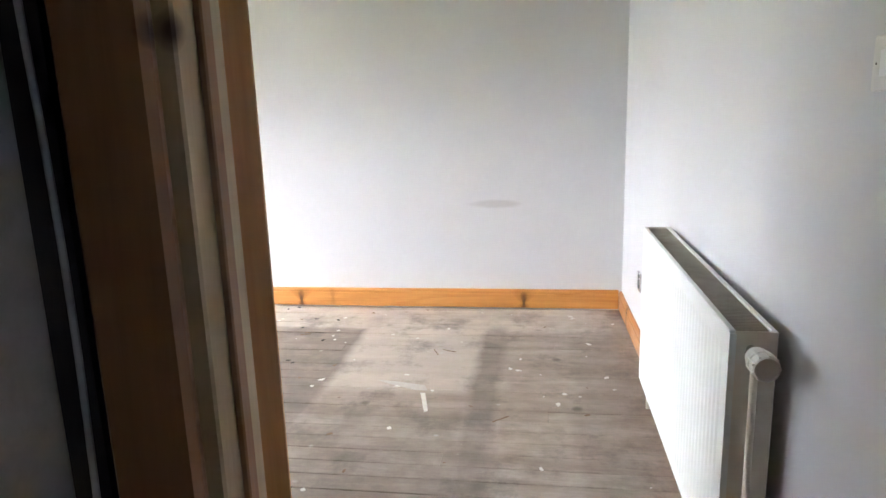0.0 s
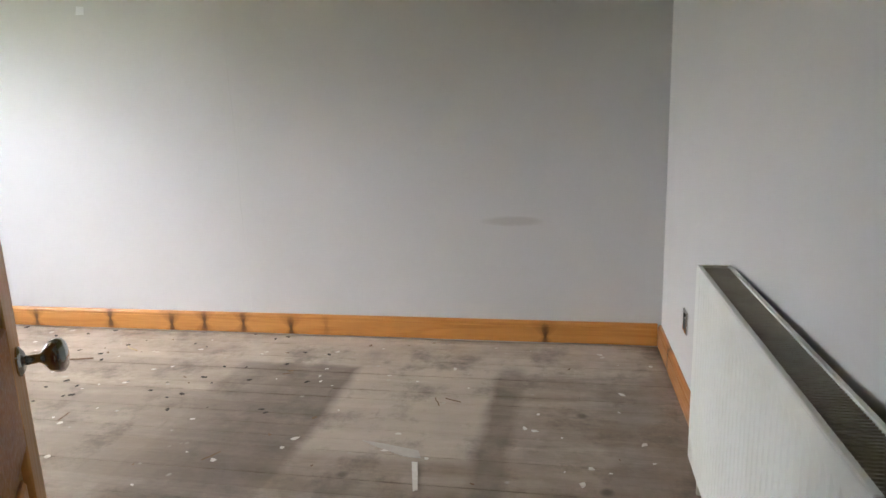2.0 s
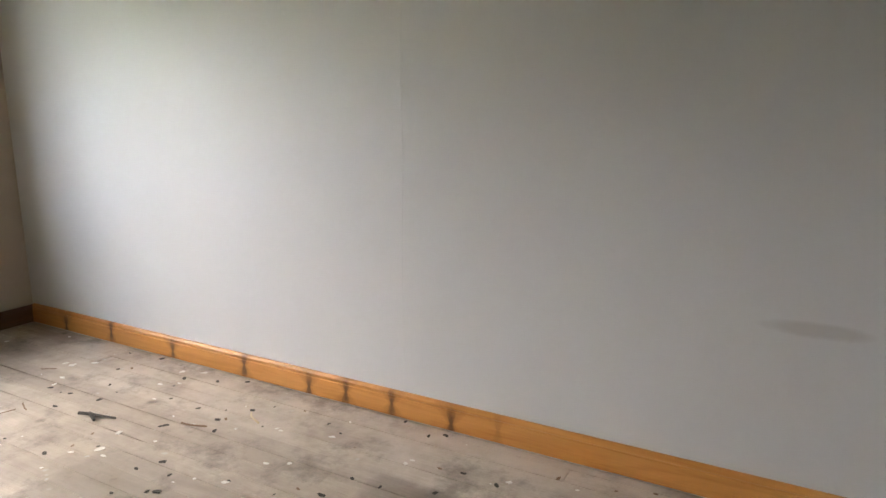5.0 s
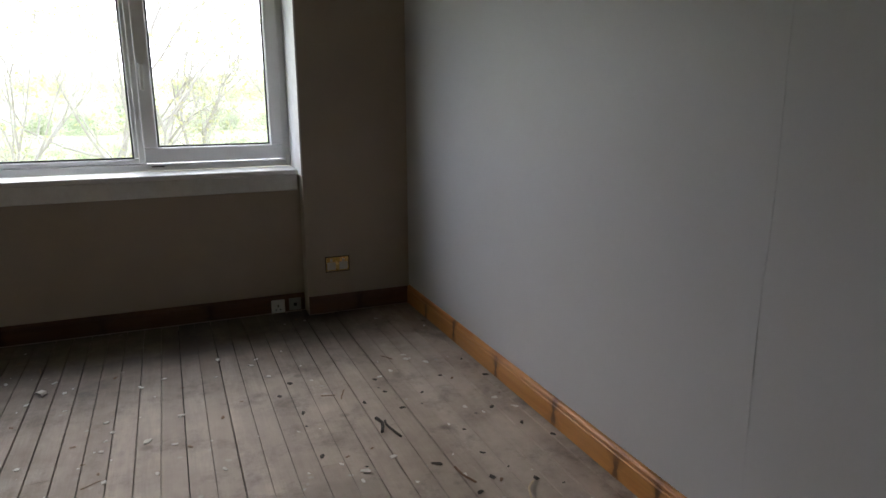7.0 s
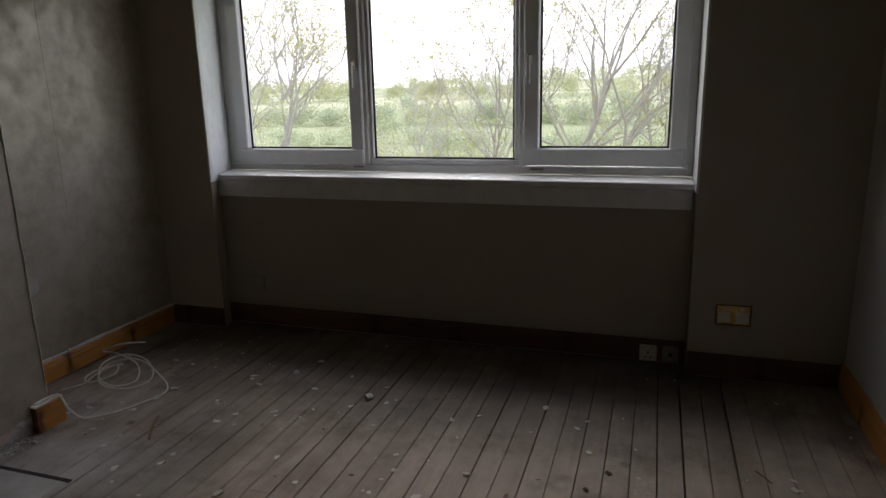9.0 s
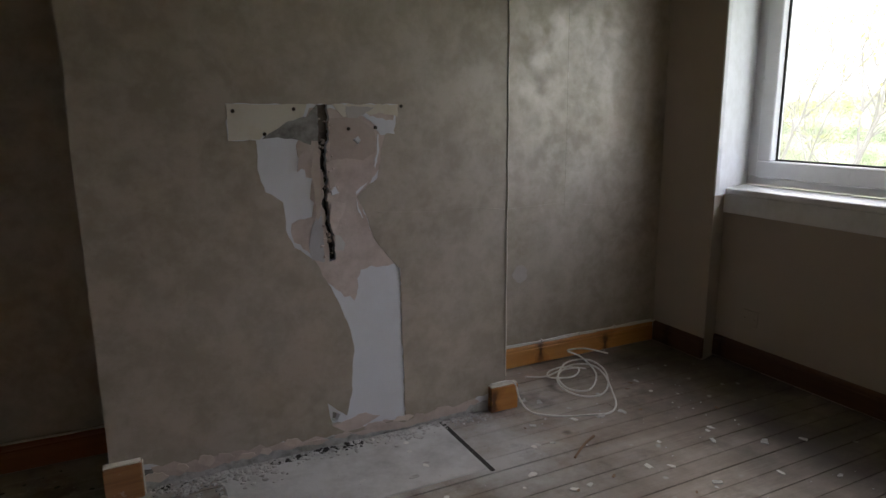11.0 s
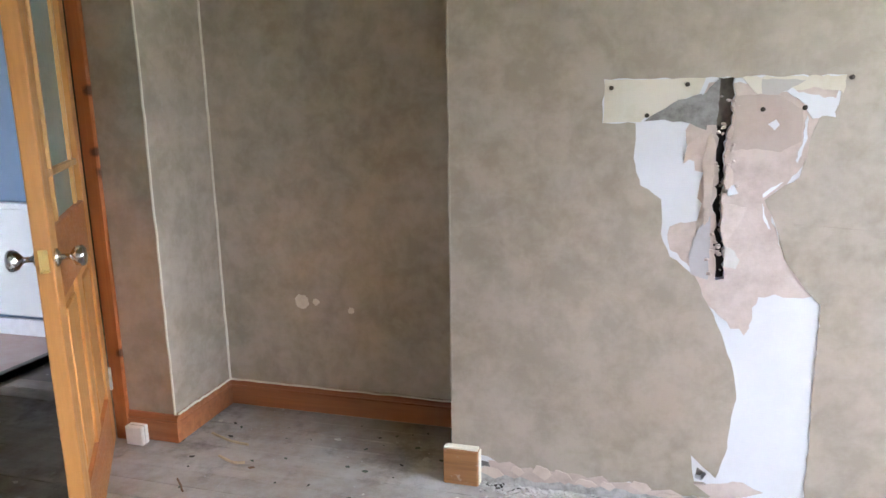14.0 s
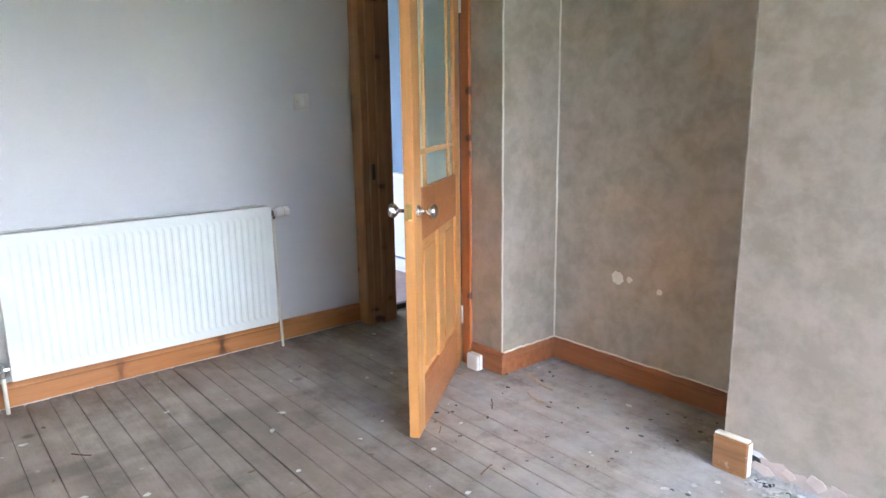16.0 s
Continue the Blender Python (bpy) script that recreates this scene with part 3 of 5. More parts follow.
def east(y):
    """Inner face of the east wall at y."""
    return EDOOR + (EAST - EDOOR) * (y - 1.07) / (4.28 - 1.07)


# ---- walls ----
structure(part("wall_north", box(-4.78, 0.905, NORTH, NORTH + 0.2, -0.2, TOP), "white_wall"), "white painted plaster wall with faint scuffs", "wall")

bm = box(PIERX, DOOR0 - 0.03, HALL_Y, PIER, -0.2, TOP)
add_box(bm, PIERX, PIERX + 0.12, 0.5, HALL_Y, -0.2, TOP)
structure(part("wall_south_pier", bm, "paper"), "narrow papered pier beside the door", "wall")
structure(part("wall_south_header", box(DOOR0 - 0.03, 0.905, HALL_Y, PIER - 0.002, 2.06, TOP), "white_wall"), "white wall above the doorway", "wall")
structure(part("wall_south_stub", box(DOOR1 + 0.03, 0.905, HALL_Y, PIER - 0.002, -0.2, 2.06), "white_wall"), "short wall end beside the door frame", "wall")
structure(part("wall_alcove_east", box(BX1, PIERX, ALCOVE - 0.12, ALCOVE, -0.2, TOP), "paper"), "mottled brown wallpaper at the back of the alcove", "wall")
structure(part("wall_alcove_west", box(-4.78, BX0, ALCOVE - 0.12, ALCOVE, -0.2, TOP), "paper"), "mottled wallpaper at the back of the window alcove", "wall")

# west wall: piers, the recess under the window, the head, with the splayed reveal
bm = bmesh.new()


def prism(bm, pts, z0, z1):
    lo = [bm.verts.new((x, y, z0)) for x, y in pts]
    hi = [bm.verts.new((x, y, z1)) for x, y in pts]
    bm.faces.new(lo)
    bm.faces.new(hi)
    for i in range(len(pts)):
        j = (i + 1) % len(pts)
        bm.faces.new((lo[i], lo[j], hi[j], hi[i]))


ew = bmesh.new()
prism(ew, [(EDOOR, PIER), (EAST, NORTH), (0.905, NORTH), (0.905, PIER)], -0.2, TOP)
structure(part("wall_east", ew, "white_wall"), "white painted plaster wall behind the radiator", "wall")
prism(bm, [(WEST, ALCOVE), (WEST, RY0), (WINX - 0.09, WY0 - 0.02), (-4.78, WY0 - 0.02), (-4.78, ALCOVE)], -0.2, TOP)
prism(bm, [(WEST, RY1), (WEST, NORTH), (-4.78, NORTH), (-4.78, WY1 + 0.02), (WINX - 0.09, WY1 + 0.02)], -0.2, TOP)
structure(part("wall_west_piers", bm, "beige_wall"), "beige painted piers either side of the window", "wall")
bm = bmesh.new()
prism(bm, [(RECX, RY0 - 0.045), (RECX, RY1), (-4.78, RY1 + 0.02), (-4.78, WY0 - 0.02), (WINX, WY0 - 0.02)], -0.2, SILL - 0.04)
structure(part("wall_west_recess", bm, "beige_wall"), "beige painted recess under the window", "wall")
structure(part("wall_west_head", box(-4.78, WEST - 0.003, WY0 - 0.02, WY1 + 0.02, HEAD, TOP), "beige_wall"), "beige wall above the window", "wall")
structure(part("ceiling", box(-4.78, 0.905, 0.4, NORTH + 0.2, TOP, TOP + 0.15), "ceiling"), "plain painted ceiling", "ceiling")
structure(part("floor", box(-4.78, 0.905, 0.4, NORTH + 0.2, -0.2, -0.03), "void"), "dark void under bare timber floorboards", "floor")

# white painted reveal linings
for nm, pts in (("south", [(WEST + 0.004, RY0 + 0.006), (WEST - 0.02, RY0 + 0.006), (WINX - 0.02, WY0 + 0.004), (WINX - 0.02, WY0 - 0.012), (WEST + 0.004, RY0 - 0.004)]),
                ("north", [(WEST + 0.004, RY1 - 0.006), (WINX - 0.02, WY1 - 0.004), (WINX - 0.02, WY1 + 0.012), (WEST + 0.004, RY1 + 0.004)])):
    bm = bmesh.new()
    prism(bm, pts, SILL - 0.03, HEAD)
    structure(part("trim_reveal_" + nm, bm, "sill_paint"), "white painted window reveal", "trim")

# ---- chimney breast: mortar core, plaster, torn wallpaper ----
core = part("chimney_breast", box(BX0 + 0.003, BX1 - 0.003, 0.45, BREAST - 0.032, -0.2, TOP), "grey_mortar")
structure(core, "chimney breast with torn wallpaper and an open chase", "chimney breast")
crack = torn([(-2.240, 1.317), (-2.283, 1.317), (-2.284, 1.19), (-2.272, 1.165), (-2.272, 1.076), (-2.268, 0.978), (-2.274, 0.879), (-2.290, 0.80), (-2.290, 0.751), (-2.266, 0.746), (-2.264, 0.81), (-2.258, 0.879), (-2.250, 0.978), (-2.256, 1.056), (-2.246, 1.174)], 0.006, 0.013, 4)
hole = torn([(-2.252, 0.151), (-2.281, 0.132), (-2.267, 0.107), (-2.247, 0.112)], 0.004, 0.02, 5)
foot = [(BX0, 0.07), (-2.887, 0.043), (-2.444, 0.038), (-2.326, 0.043), (-2.276, 0.102), (-2.237, 0.102), (-2.198, 0.053), (-1.952, 0.068), (-1.755, 0.053), (-1.578, 0.083), (BX1, 0.09)]
face = torn(foot, 0.008, 0.03, 14)
face = [p for i, p in enumerate(face) if i == 0 or p[0] > max(q[0] for q in face[:i])]
face = [p for p in face if p[1] < 0.13] + [(BX1, TOP - 0.003), (BX0, TOP - 0.003)]
part("plaster_coat", sheet(face, [crack, hole], BREAST - 0.002, 0.03), "gypsum", core, "white plasterboard face with a jagged open chase")
part("chase_back", box(-2.306, -2.222, BREAST - 0.0325, BREAST - 0.029, 0.73, 1.184), "soot", core, "dark back of the open chase")
pink = torn([(-2.163, 1.174), (-2.217, 1.302), (-2.542, 1.292), (-2.493, 1.105), (-2.385, 0.978), (-2.444, 0.820), (-2.522, 0.712), (-2.385, 0.702), (-2.355, 0.584), (-2.306, 0.623), (-2.237, 0.682), (-2.203, 0.771), (-2.139, 0.830), (-2.134, 0.899), (-2.208, 0.918), (-2.217, 1.056), (-2.168, 1.096)], 0.008, 0.02, 6)
part("pink_plaster", sheet(pink, [crack], BREAST - 0.0008, 0.004), "pink_plaster", core, "bare pink plaster skim")
band = torn([(-1.598, 0.087), (-1.706, 0.092), (-1.903, 0.083), (-2.070, 0.068), (-2.247, 0.092), (-2.385, 0.117), (-2.444, 0.092), (-2.365, 0.063), (-2.562, 0.065), (-2.887, 0.078), (-2.837, 0.024), (-2.542, 0.016), (-2.365, 0.024), (-2.276, 0.053), (-2.149, 0.038), (-1.903, 0.043), (-1.755, 0.028), (-1.607, 0.048)], 0.007, 0.022, 16)
part("pink_plaster", sheet(band, [hole], BREAST - 0.0002, 0.02), "pink_plaster", core, "broken pink plaster along the foot")
cream = torn([(-1.938, 1.317), (-2.208, 1.314), (-2.193, 1.273), (-2.149, 1.258), (-2.139, 1.223), (-2.050, 1.209), (-2.040, 1.198), (-1.937, 1.196)], 0.002, 0.03, 17)
part("board_patch", sheet(cream, [], BREAST + 0.002, 0.006), "cream_board", core, "cream painted board with screw holes")
scrap = torn([(-2.139, 1.258), (-2.198, 1.273), (-2.232, 1.233), (-2.217, 1.174), (-2.149, 1.199), (-2.050, 1.200), (-2.070, 1.216)], 0.005, 0.02, 18)
part("board_patch", sheet(scrap, [], BREAST + 0.0025, 0.006), "grey_mortar", core, "grey cement smear")
strip = torn([(-2.300, 1.314), (-2.552, 1.314), (-2.548, 1.268), (-2.478, 1.285), (-2.430, 1.276), (-2.395, 1.290), (-2.34, 1.268), (-2.318, 1.292)], 0.004, 0.012, 20)
part("board_patch", sheet(strip, [], BREAST + 0.0022, 0.005), "cream_board", core, "torn strip of cream painted board")
white2 = torn([(-2.398, 1.284), (-2.452, 1.272), (-2.535, 1.252), (-2.536, 1.205), (-2.480, 1.202), (-2.462, 1.238), (-2.428, 1.262)], 0.006, 0.012, 19)
part("board_patch", sheet(white2, [], BREAST + 0.0026, 0.004), "gypsum", core, "torn white lining")
tear = torn([(-1.936, 1.319), (-1.935, 1.197), (-2.027, 1.195), (-2.026, 1.096), (-2.048, 1.017), (-2.107, 0.978), (-2.111, 0.879), (-2.139, 0.810), (-2.210, 0.757), (-2.284, 0.606), (-2.330, 0.486), (-2.346, 0.408), (-2.334, 0.227), (-2.306, 0.122), (-2.257, 0.166), (-2.232, 0.191), (-2.247, 0.092), (-2.306, 0.055), (-2.554, 0.057), (-2.546, 0.688), (-2.503, 0.732), (-2.441, 0.820), (-2.414, 0.909), (-2.380, 0.982), (-2.463, 1.046), (-2.478, 1.105), (-2.488, 1.174), (-2.503, 1.223), (-2.542, 1.243), (-2.552, 1.314)], 0.0035, 0.02, 8)
low = torn([(BX0 + 0.01, 0.10), (-2.837, 0.068), (-2.641, 0.053), (-2.572, 0.043), (-2.149, 0.058), (-1.903, 0.078), (-1.706, 0.073), (-1.598, 0.102), (BX1 - 0.01, 0.13)], 0.010, 0.03, 9)
low = [p for i, p in enumerate(low) if i == 0 or p[0] > max(q[0] for q in low[:i])]
outer = low + [(BX1 + 0.004, 0.13), (BX1 + 0.004, TOP - 0.004), (BX0 - 0.004, TOP - 0.004), (BX0 - 0.004, 0.10)]
part("wallpaper", sheet(outer, [tear], BREAST + 0.0008, 0.0014), "paper", core, "mottled beige wallpaper, torn away in places")
for nm, x0, x1 in (("return_paper", BX1 - 0.002, BX1 + 0.004), ("return_paper", BX0 - 0.004, BX0 + 0.002)):
    part(nm, box(x0, x1, ALCOVE, BREAST + 0.002, 0.1, TOP - 0.003), "paper", core)

# ---- skirting boards ----
def skirting(name, a, b, out, h, mat, label):
    """A board from a to b along the wall foot, with a chamfered top; out points into the room."""
    a, b, out = Vector((*a, 0)), Vector((*b, 0)), Vector((*out, 0))
    prof = [(0.0, 0.011), (0.019, 0.011), (0.019, h - 0.030), (0.0155, h - 0.027), (0.0155, h - 0.023), (0.018, h - 0.020), (0.0165, h - 0.011), (0.011, h - 0.003), (0.006, h), (0.0, h)]
    bm = bmesh.new()
    e0 = [bm.verts.new(a + out * d + Vector((0, 0, z))) for d, z in prof]
    e1 = [bm.verts.new(b + out * d + Vector((0, 0, z))) for d, z in prof]
    n = len(prof)
    for i in range(n):
        bm.faces.new((e0[i], e0[(i + 1) % n], e1[(i + 1) % n], e1[i]))
    bm.faces.new(e0)
    bm.faces.new(e1)
    return structure(part(name, bm, mat), label, "skirting board")


PINE = "varnished orange pine skirting board with dark knots"
skirting("baseboard_north", (WEST + 0.02, NORTH), (EAST - 0.021, NORTH), (0, -1), 0.127, "skirt_x", PINE)
skirting("baseboard_east", (EDOOR, PIER + 0.051), (EAST, NORTH), (-1, 0), 0.118, "skirt_y", PINE)
skirting("baseboard_west_1", (WEST, RY1 + 0.002), (WEST, NORTH), (1, 0), 0.118, "skirt_dark", "dark pine skirting board on the window pier")
skirting("baseboard_west_2", (RECX, RY0 - 0.035), (RECX, RY1 - 0.006), (1, 0), 0.118, "skirt_dark", "dark pine skirting board under the window")
skirting("baseboard_west_3", (WEST, ALCOVE + 0.02), (WEST, RY0), (1, 0), 0.118, "skirt_dark", "dark pine skirting board on the window pier")
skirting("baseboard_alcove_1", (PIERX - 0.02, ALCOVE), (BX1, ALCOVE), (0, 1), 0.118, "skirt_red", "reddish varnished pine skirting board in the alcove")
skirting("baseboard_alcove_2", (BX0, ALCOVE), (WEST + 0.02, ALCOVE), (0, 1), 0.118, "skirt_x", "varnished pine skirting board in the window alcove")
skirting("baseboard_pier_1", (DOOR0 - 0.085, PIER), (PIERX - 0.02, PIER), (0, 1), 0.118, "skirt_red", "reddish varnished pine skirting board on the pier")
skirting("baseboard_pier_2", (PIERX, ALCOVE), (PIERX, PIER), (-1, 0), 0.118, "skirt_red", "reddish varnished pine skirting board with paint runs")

# white filler beads along the papered corners
for nm, x, y, z0 in (("trim_bead_1", PIERX - 0.003, PIER + 0.003, 0.118), ("trim_bead_2", PIERX - 0.004, ALCOVE + 0.004, 0.118)):
    rnd = random.Random(3)
    pts = [(x + rnd.uniform(-0.0015, 0.0015), y + rnd.uniform(-0.0015, 0.0015), z0 + i * (TOP - z0) / 40) for i in range(41)]
    structure(part(nm, tube(pts, 0.0045, 6), "sealant"), "uneven white filler bead along the corner", "trim")
bm = tube([(BX0 - 0.002 + 0.0015 * math.sin(i * 1.7), BREAST + 0.004, 0.15 + i * 0.08) for i in range(29)], 0.0022, 6)
structure(part("trim_bead_3", bm, "sealant"), "pale worn edge of the chimney breast", "trim")
for nm, a, b in (("trim_bead_4", (PIERX - 0.012, ALCOVE + 0.01), (PIERX - 0.012, PIER)), ("trim_bead_5", (PIERX - 0.01, ALCOVE + 0.012), (BX1, ALCOVE + 0.012)), ("trim_bead_6", (BX0, ALCOVE + 0.012), (WEST, ALCOVE + 0.012))):
    rnd = random.Random(11)
    pts = [(a[0] + (b[0] - a[0]) * i / 24, a[1] + (b[1] - a[1]) * i / 24, 0.119 + rnd.uniform(-0.002, 0.002)) for i in range(25)]
    structure(part(nm, tube(pts, 0.0045, 6), "sealant"), "rough filler line on top of the skirting", "trim")

# ---- window ----
win = structure(empty("window_1", at=(WINX, 2.2, SILL)), "white plastic window with three lights, handles and black gaskets", "window")


def wbox(y0, y1, z0, z1, d0=0.0, d1=0.07, bevel=0.006):
    """A frame piece, d0 and d1 metres behind the inner face."""
    return box(WINX - d1, WINX - d0, y0, y1, z0, z1, bevel)


def wpart(name, bm, mat, parent=None, label=""):
    ob = part(name, bm, mat, parent or win, label)
    base = (parent or win).matrix_world
    ob.matrix_parent_inverse = Matrix.Translation(-Vector((WINX, 2.2, SILL)))
    return ob


wpart("frame_sill", wbox(WY0, WY1, SILL, SILL + 0.042), "plastic")
wpart("frame_head", wbox(WY0, WY1, HEAD - 0.06, HEAD), "plastic")
for y0, y1 in ((WY0, WY0 + 0.07), (1.845, 1.89), (2.745, 2.79), (WY1 - 0.055, WY1)):
    wpart("frame_post", wbox(y0, y1, SILL + 0.042, HEAD - 0.06), "plastic")
for y0, y1, z0 in ((1.105, 1.787, 1.022), (1.915, 2.722, 0.969), (2.855, 3.501, 1.032)):
    opening = z0 > 1.0
    d0 = -0.018 if opening else 0.012
    edge = 0.078 if opening else 0.03
    ztop = HEAD - 0.14 if opening else HEAD - 0.08
    sash = wpart("sash" if opening else "fixed_light", wbox(y0 - edge, y1 + edge * (0.95 if opening else 1), z0 - 0.088 if opening else z0 - 0.03, z0, d0, 0.06), "plastic")
    for q in ((y0 - edge, y0), (y1, y1 + edge)):
        ob = part("stile", wbox(q[0], q[1], z0, ztop, d0, 0.06), "plastic", sash)
    part("top_rail", wbox(y0 - edge, y1 + edge, ztop, ztop + 0.08 if opening else ztop + 0.03, d0, 0.06), "plastic", sash)
    g = box(WINX - 0.032, WINX - 0.026, y0 - 0.002, y1 + 0.002, z0 - 0.002, z0 + 0.010)
    add_box(g, WINX - 0.032, WINX - 0.026, y0 - 0.002, y0 + 0.010, z0 + 0.010, ztop)
    add_box(g, WINX - 0.032, WINX - 0.026, y1 - 0.010, y1 + 0.002, z0 + 0.010, ztop)
    part("gasket", g, "gasket", sash, "black rubber gasket")
    pane = part("pane", box(WINX - 0.042, WINX - 0.038, y0 - 0.01, y1 + 0.01, z0 - 0.01, ztop + 0.01), "pane", sash, "clear glass pane")
    pane.visible_shadow = False
    if opening:
        hy = y1 + 0.035 if y0 < 2 else y0 - 0.05
        h = box(WINX + 0.018, WINX + 0.027, hy - 0.014, hy + 0.014, 1.455, 1.51, 0.004)
        add_box(h, WINX + 0.027, WINX + 0.055, hy - 0.009, hy + 0.009, 1.48, 1.50, 0.003)
        add_box(h, WINX + 0.042, WINX + 0.056, hy - 0.010, hy + 0.010, 1.36, 1.495, 0.004)
        part("window_handle", h, "plate_white", sash, "white lever handle")
wpart("hinge", box(WINX, WINX + 0.03, WY1 - 0.03, WY1 - 0.008, SILL + 0.005, SILL + 0.07, 0.003), "plate_white")
wpart("vent_slot", box(WINX, WINX + 0.003, 2.81, 2.88, SILL + 0.024, SILL + 0.03), "gasket")
wpart("vent_slot", box(WINX, WINX + 0.003, 1.79, 1.85, SILL + 0.024, SILL + 0.03), "gasket")

bm = bmesh.new()
prism(bm, [(RECX + 0.022, RY0 - 0.03), (RECX + 0.022, RY1 - 0.008), (WINX + 0.001, WY1 - 0.006), (WINX + 0.001, WY0 + 0.006)], SILL - 0.03, SILL)
bmesh.ops.bevel(bm, geom=list(bm.edges), offset=0.005, segments=1, affect="EDGES")
structure(part("window_sill", bm, "sill_paint"), "white painted timber window sill", "window sill")
structure(part("trim_apron", box(RECX, RECX + 0.016, RY0 - 0.035, RY1 - 0.012, SILL - 0.125, SILL - 0.03, 0.004), "sill_paint"), "off-white painted apron board under the sill", "trim")

# ---- radiator ----
RX, RYA, RYB, RZ0, RZ1 = 0.664, 1.705, 2.905, 0.152, 0.772
rad = tagged(empty("radiator", at=(RX, (RYA + RYB) / 2, RZ0)), "white double panel radiator with a ribbed face on the wall", "radiator")
back = Matrix.Translation(-Vector((RX, (RYA + RYB) / 2, RZ0)))


def rpart(name, bm, mat, label="", smooth=False):
    ob = part(name, bm, mat, rad, label, smooth)
    ob.matrix_parent_inverse = back
    return ob


def ribbed(x, sgn, y0, y1, z0, z1):
    """A pressed panel: plain border, shallow vertical flutes inside, an edge all round."""
    bm = bmesh.new()
    ys = [y0, y0 + 0.035]
    n = 33
    for i in range(n):
        a = y0 + 0.04 + i * (y1 - y0 - 0.08) / n
        w = (y1 - y0 - 0.08) / n
        ys += [a, a + 0.28 * w, a + 0.5 * w, a + 0.78 * w]
    ys += [y1 - 0.035, y1]
    deep = [0.0] * len(ys)
    for i in range(n):
        deep[2 + 4 * i + 1], deep[2 + 4 * i + 2] = 0.0028, 0.0028
    zs = [z0, z0 + 0.035, z0 + 0.055, z1 - 0.055, z1 - 0.035, z1]
    k = [0, 0, 1, 1, 0, 0]
    grid = [[bm.verts.new((x + sgn * d * kk, y, z)) for y, d in zip(ys, deep)] for z, kk in zip(zs, k)]
    for r0, r1 in zip(grid, grid[1:]):
        for i in range(len(ys) - 1):
            bm.faces.new((r0[i], r0[i + 1], r1[i + 1], r1[i]))
    r = bmesh.ops.extrude_face_region(bm, geom=list(bm.faces))
    for v in r["geom"]:
        if isinstance(v, bmesh.types.BMVert):
            v.co.x = x + sgn * 0.014
    return bm


rpart("front_panel", ribbed(RX, 1, RYA, RYB, RZ0, RZ1 - 0.006), "radiator")
rpart("back_panel", box(RX + 0.084, RX + 0.094, RYA + 0.01, RYB - 0.01, RZ0, RZ1 - 0.01), "radiator_side")
for y in (RYA, RYB - 0.006):
    rpart("side_panel", box(RX + 0.012, RX + 0.098, y, y + 0.006, RZ0 + 0.01, RZ1, 0.002), "radiator_side", "yellowed side cover")
bm = bmesh.new()
for i in range(110):
    y = RYA + 0.02 + i * (RYB - RYA - 0.04) / 110
    add_box(bm, RX + 0.014, RX + 0.084, y, y + 0.004, RZ1 - 0.012, RZ1 - 0.003)
rpart("top_grille", bm, "grille", "dusty slotted top grille")
for x0, x1 in ((RX + 0.0005, RX + 0.014), (RX + 0.084, RX + 0.097)):
    rpart("top_rail", box(x0, x1, RYA + 0.006, RYB - 0.006, RZ1 - 0.008, RZ1 + 0.001, 0.002), "radiator")
bm = bmesh.new()
for i in range(46):
    y = RYA + 0.03 + i * (RYB - RYA - 0.06) / 46
    add_box(bm, RX + 0.016, RX + 0.083, y, y + 0.012, RZ0 + 0.03, RZ1 - 0.03)
rpart("fins", bm, "grille", "dusty convector fins")
for y in (RYA + 0.2, RYB - 0.2):
    rpart("bracket", box(RX + 0.094, east(y + 0.03) - 0.0005, y, y + 0.03, RZ0 + 0.08, RZ1 - 0.1), "radiator_side")
VZ = 0.732
rpart("valve_body", add_cyl(add_cyl(bmesh.new(), (RX + 0.045, RYA, VZ), (RX + 0.045, RYA - 0.03, VZ), 0.011), (RX + 0.045, RYA - 0.028, VZ + 0.012), (RX + 0.045, RYA - 0.028, VZ - 0.03), 0.012), "steel", "tarnished metal valve")
rpart("valve_head", lathe([(0.012, 0), (0.018, 0.003), (0.022, 0.012), (0.0265, 0.034), (0.0272, 0.05), (0.0255, 0.0515), (0.0255, 0.0545), (0.0275, 0.056), (0.0265, 0.078), (0.0245, 0.083), (0.0225, 0.0835), (0.0215, 0.081), (0.0, 0.0815)], pose(RX + 0.042, RYA - 0.03, VZ, 90, 0, 0), 28), "plate_white", "white thermostatic valve head", False)
for y0, r in ((0.0515, 0.0262), (0.006, 0.0205)):
    rpart("valve_ring", lathe([(r - 0.002, y0), (r, y0 + 0.0005), (r, y0 + 0.0028), (r - 0.002, y0 + 0.003)], pose(RX + 0.042, RYA - 0.03, VZ, 90, 0, 0), 28), "grille", "grey grip ring")
for k in range(9):
    a = 2 * math.pi * k / 9
    rpart("grip", tube([(RX + 0.042 + 0.0262 * math.cos(a), RYA - 0.064, VZ + 0.0262 * math.sin(a)), (RX + 0.042 + 0.027 * math.cos(a), RYA - 0.108, VZ + 0.027 * math.sin(a))], 0.0022, 6), "plate_white")
rpart("valve_collar", lathe([(0.008, 0), (0.0155, 0.001), (0.0155, 0.012), (0.008, 0.013)], pose(RX + 0.042, RYA - 0.016, VZ, 90, 0, 0), 6), "steel", "metal union nut")
rpart("supply_pipe", tube(spline([(RX + 0.045, RYA - 0.028, VZ - 0.02), (RX + 0.045, RYA - 0.03, 0.5), (RX + 0.044, RYA - 0.034, 0.2), (RX + 0.042, RYA - 0.038, -0.02)]), 0.0075, 10), "radiator_side", "white painted pipe", True)
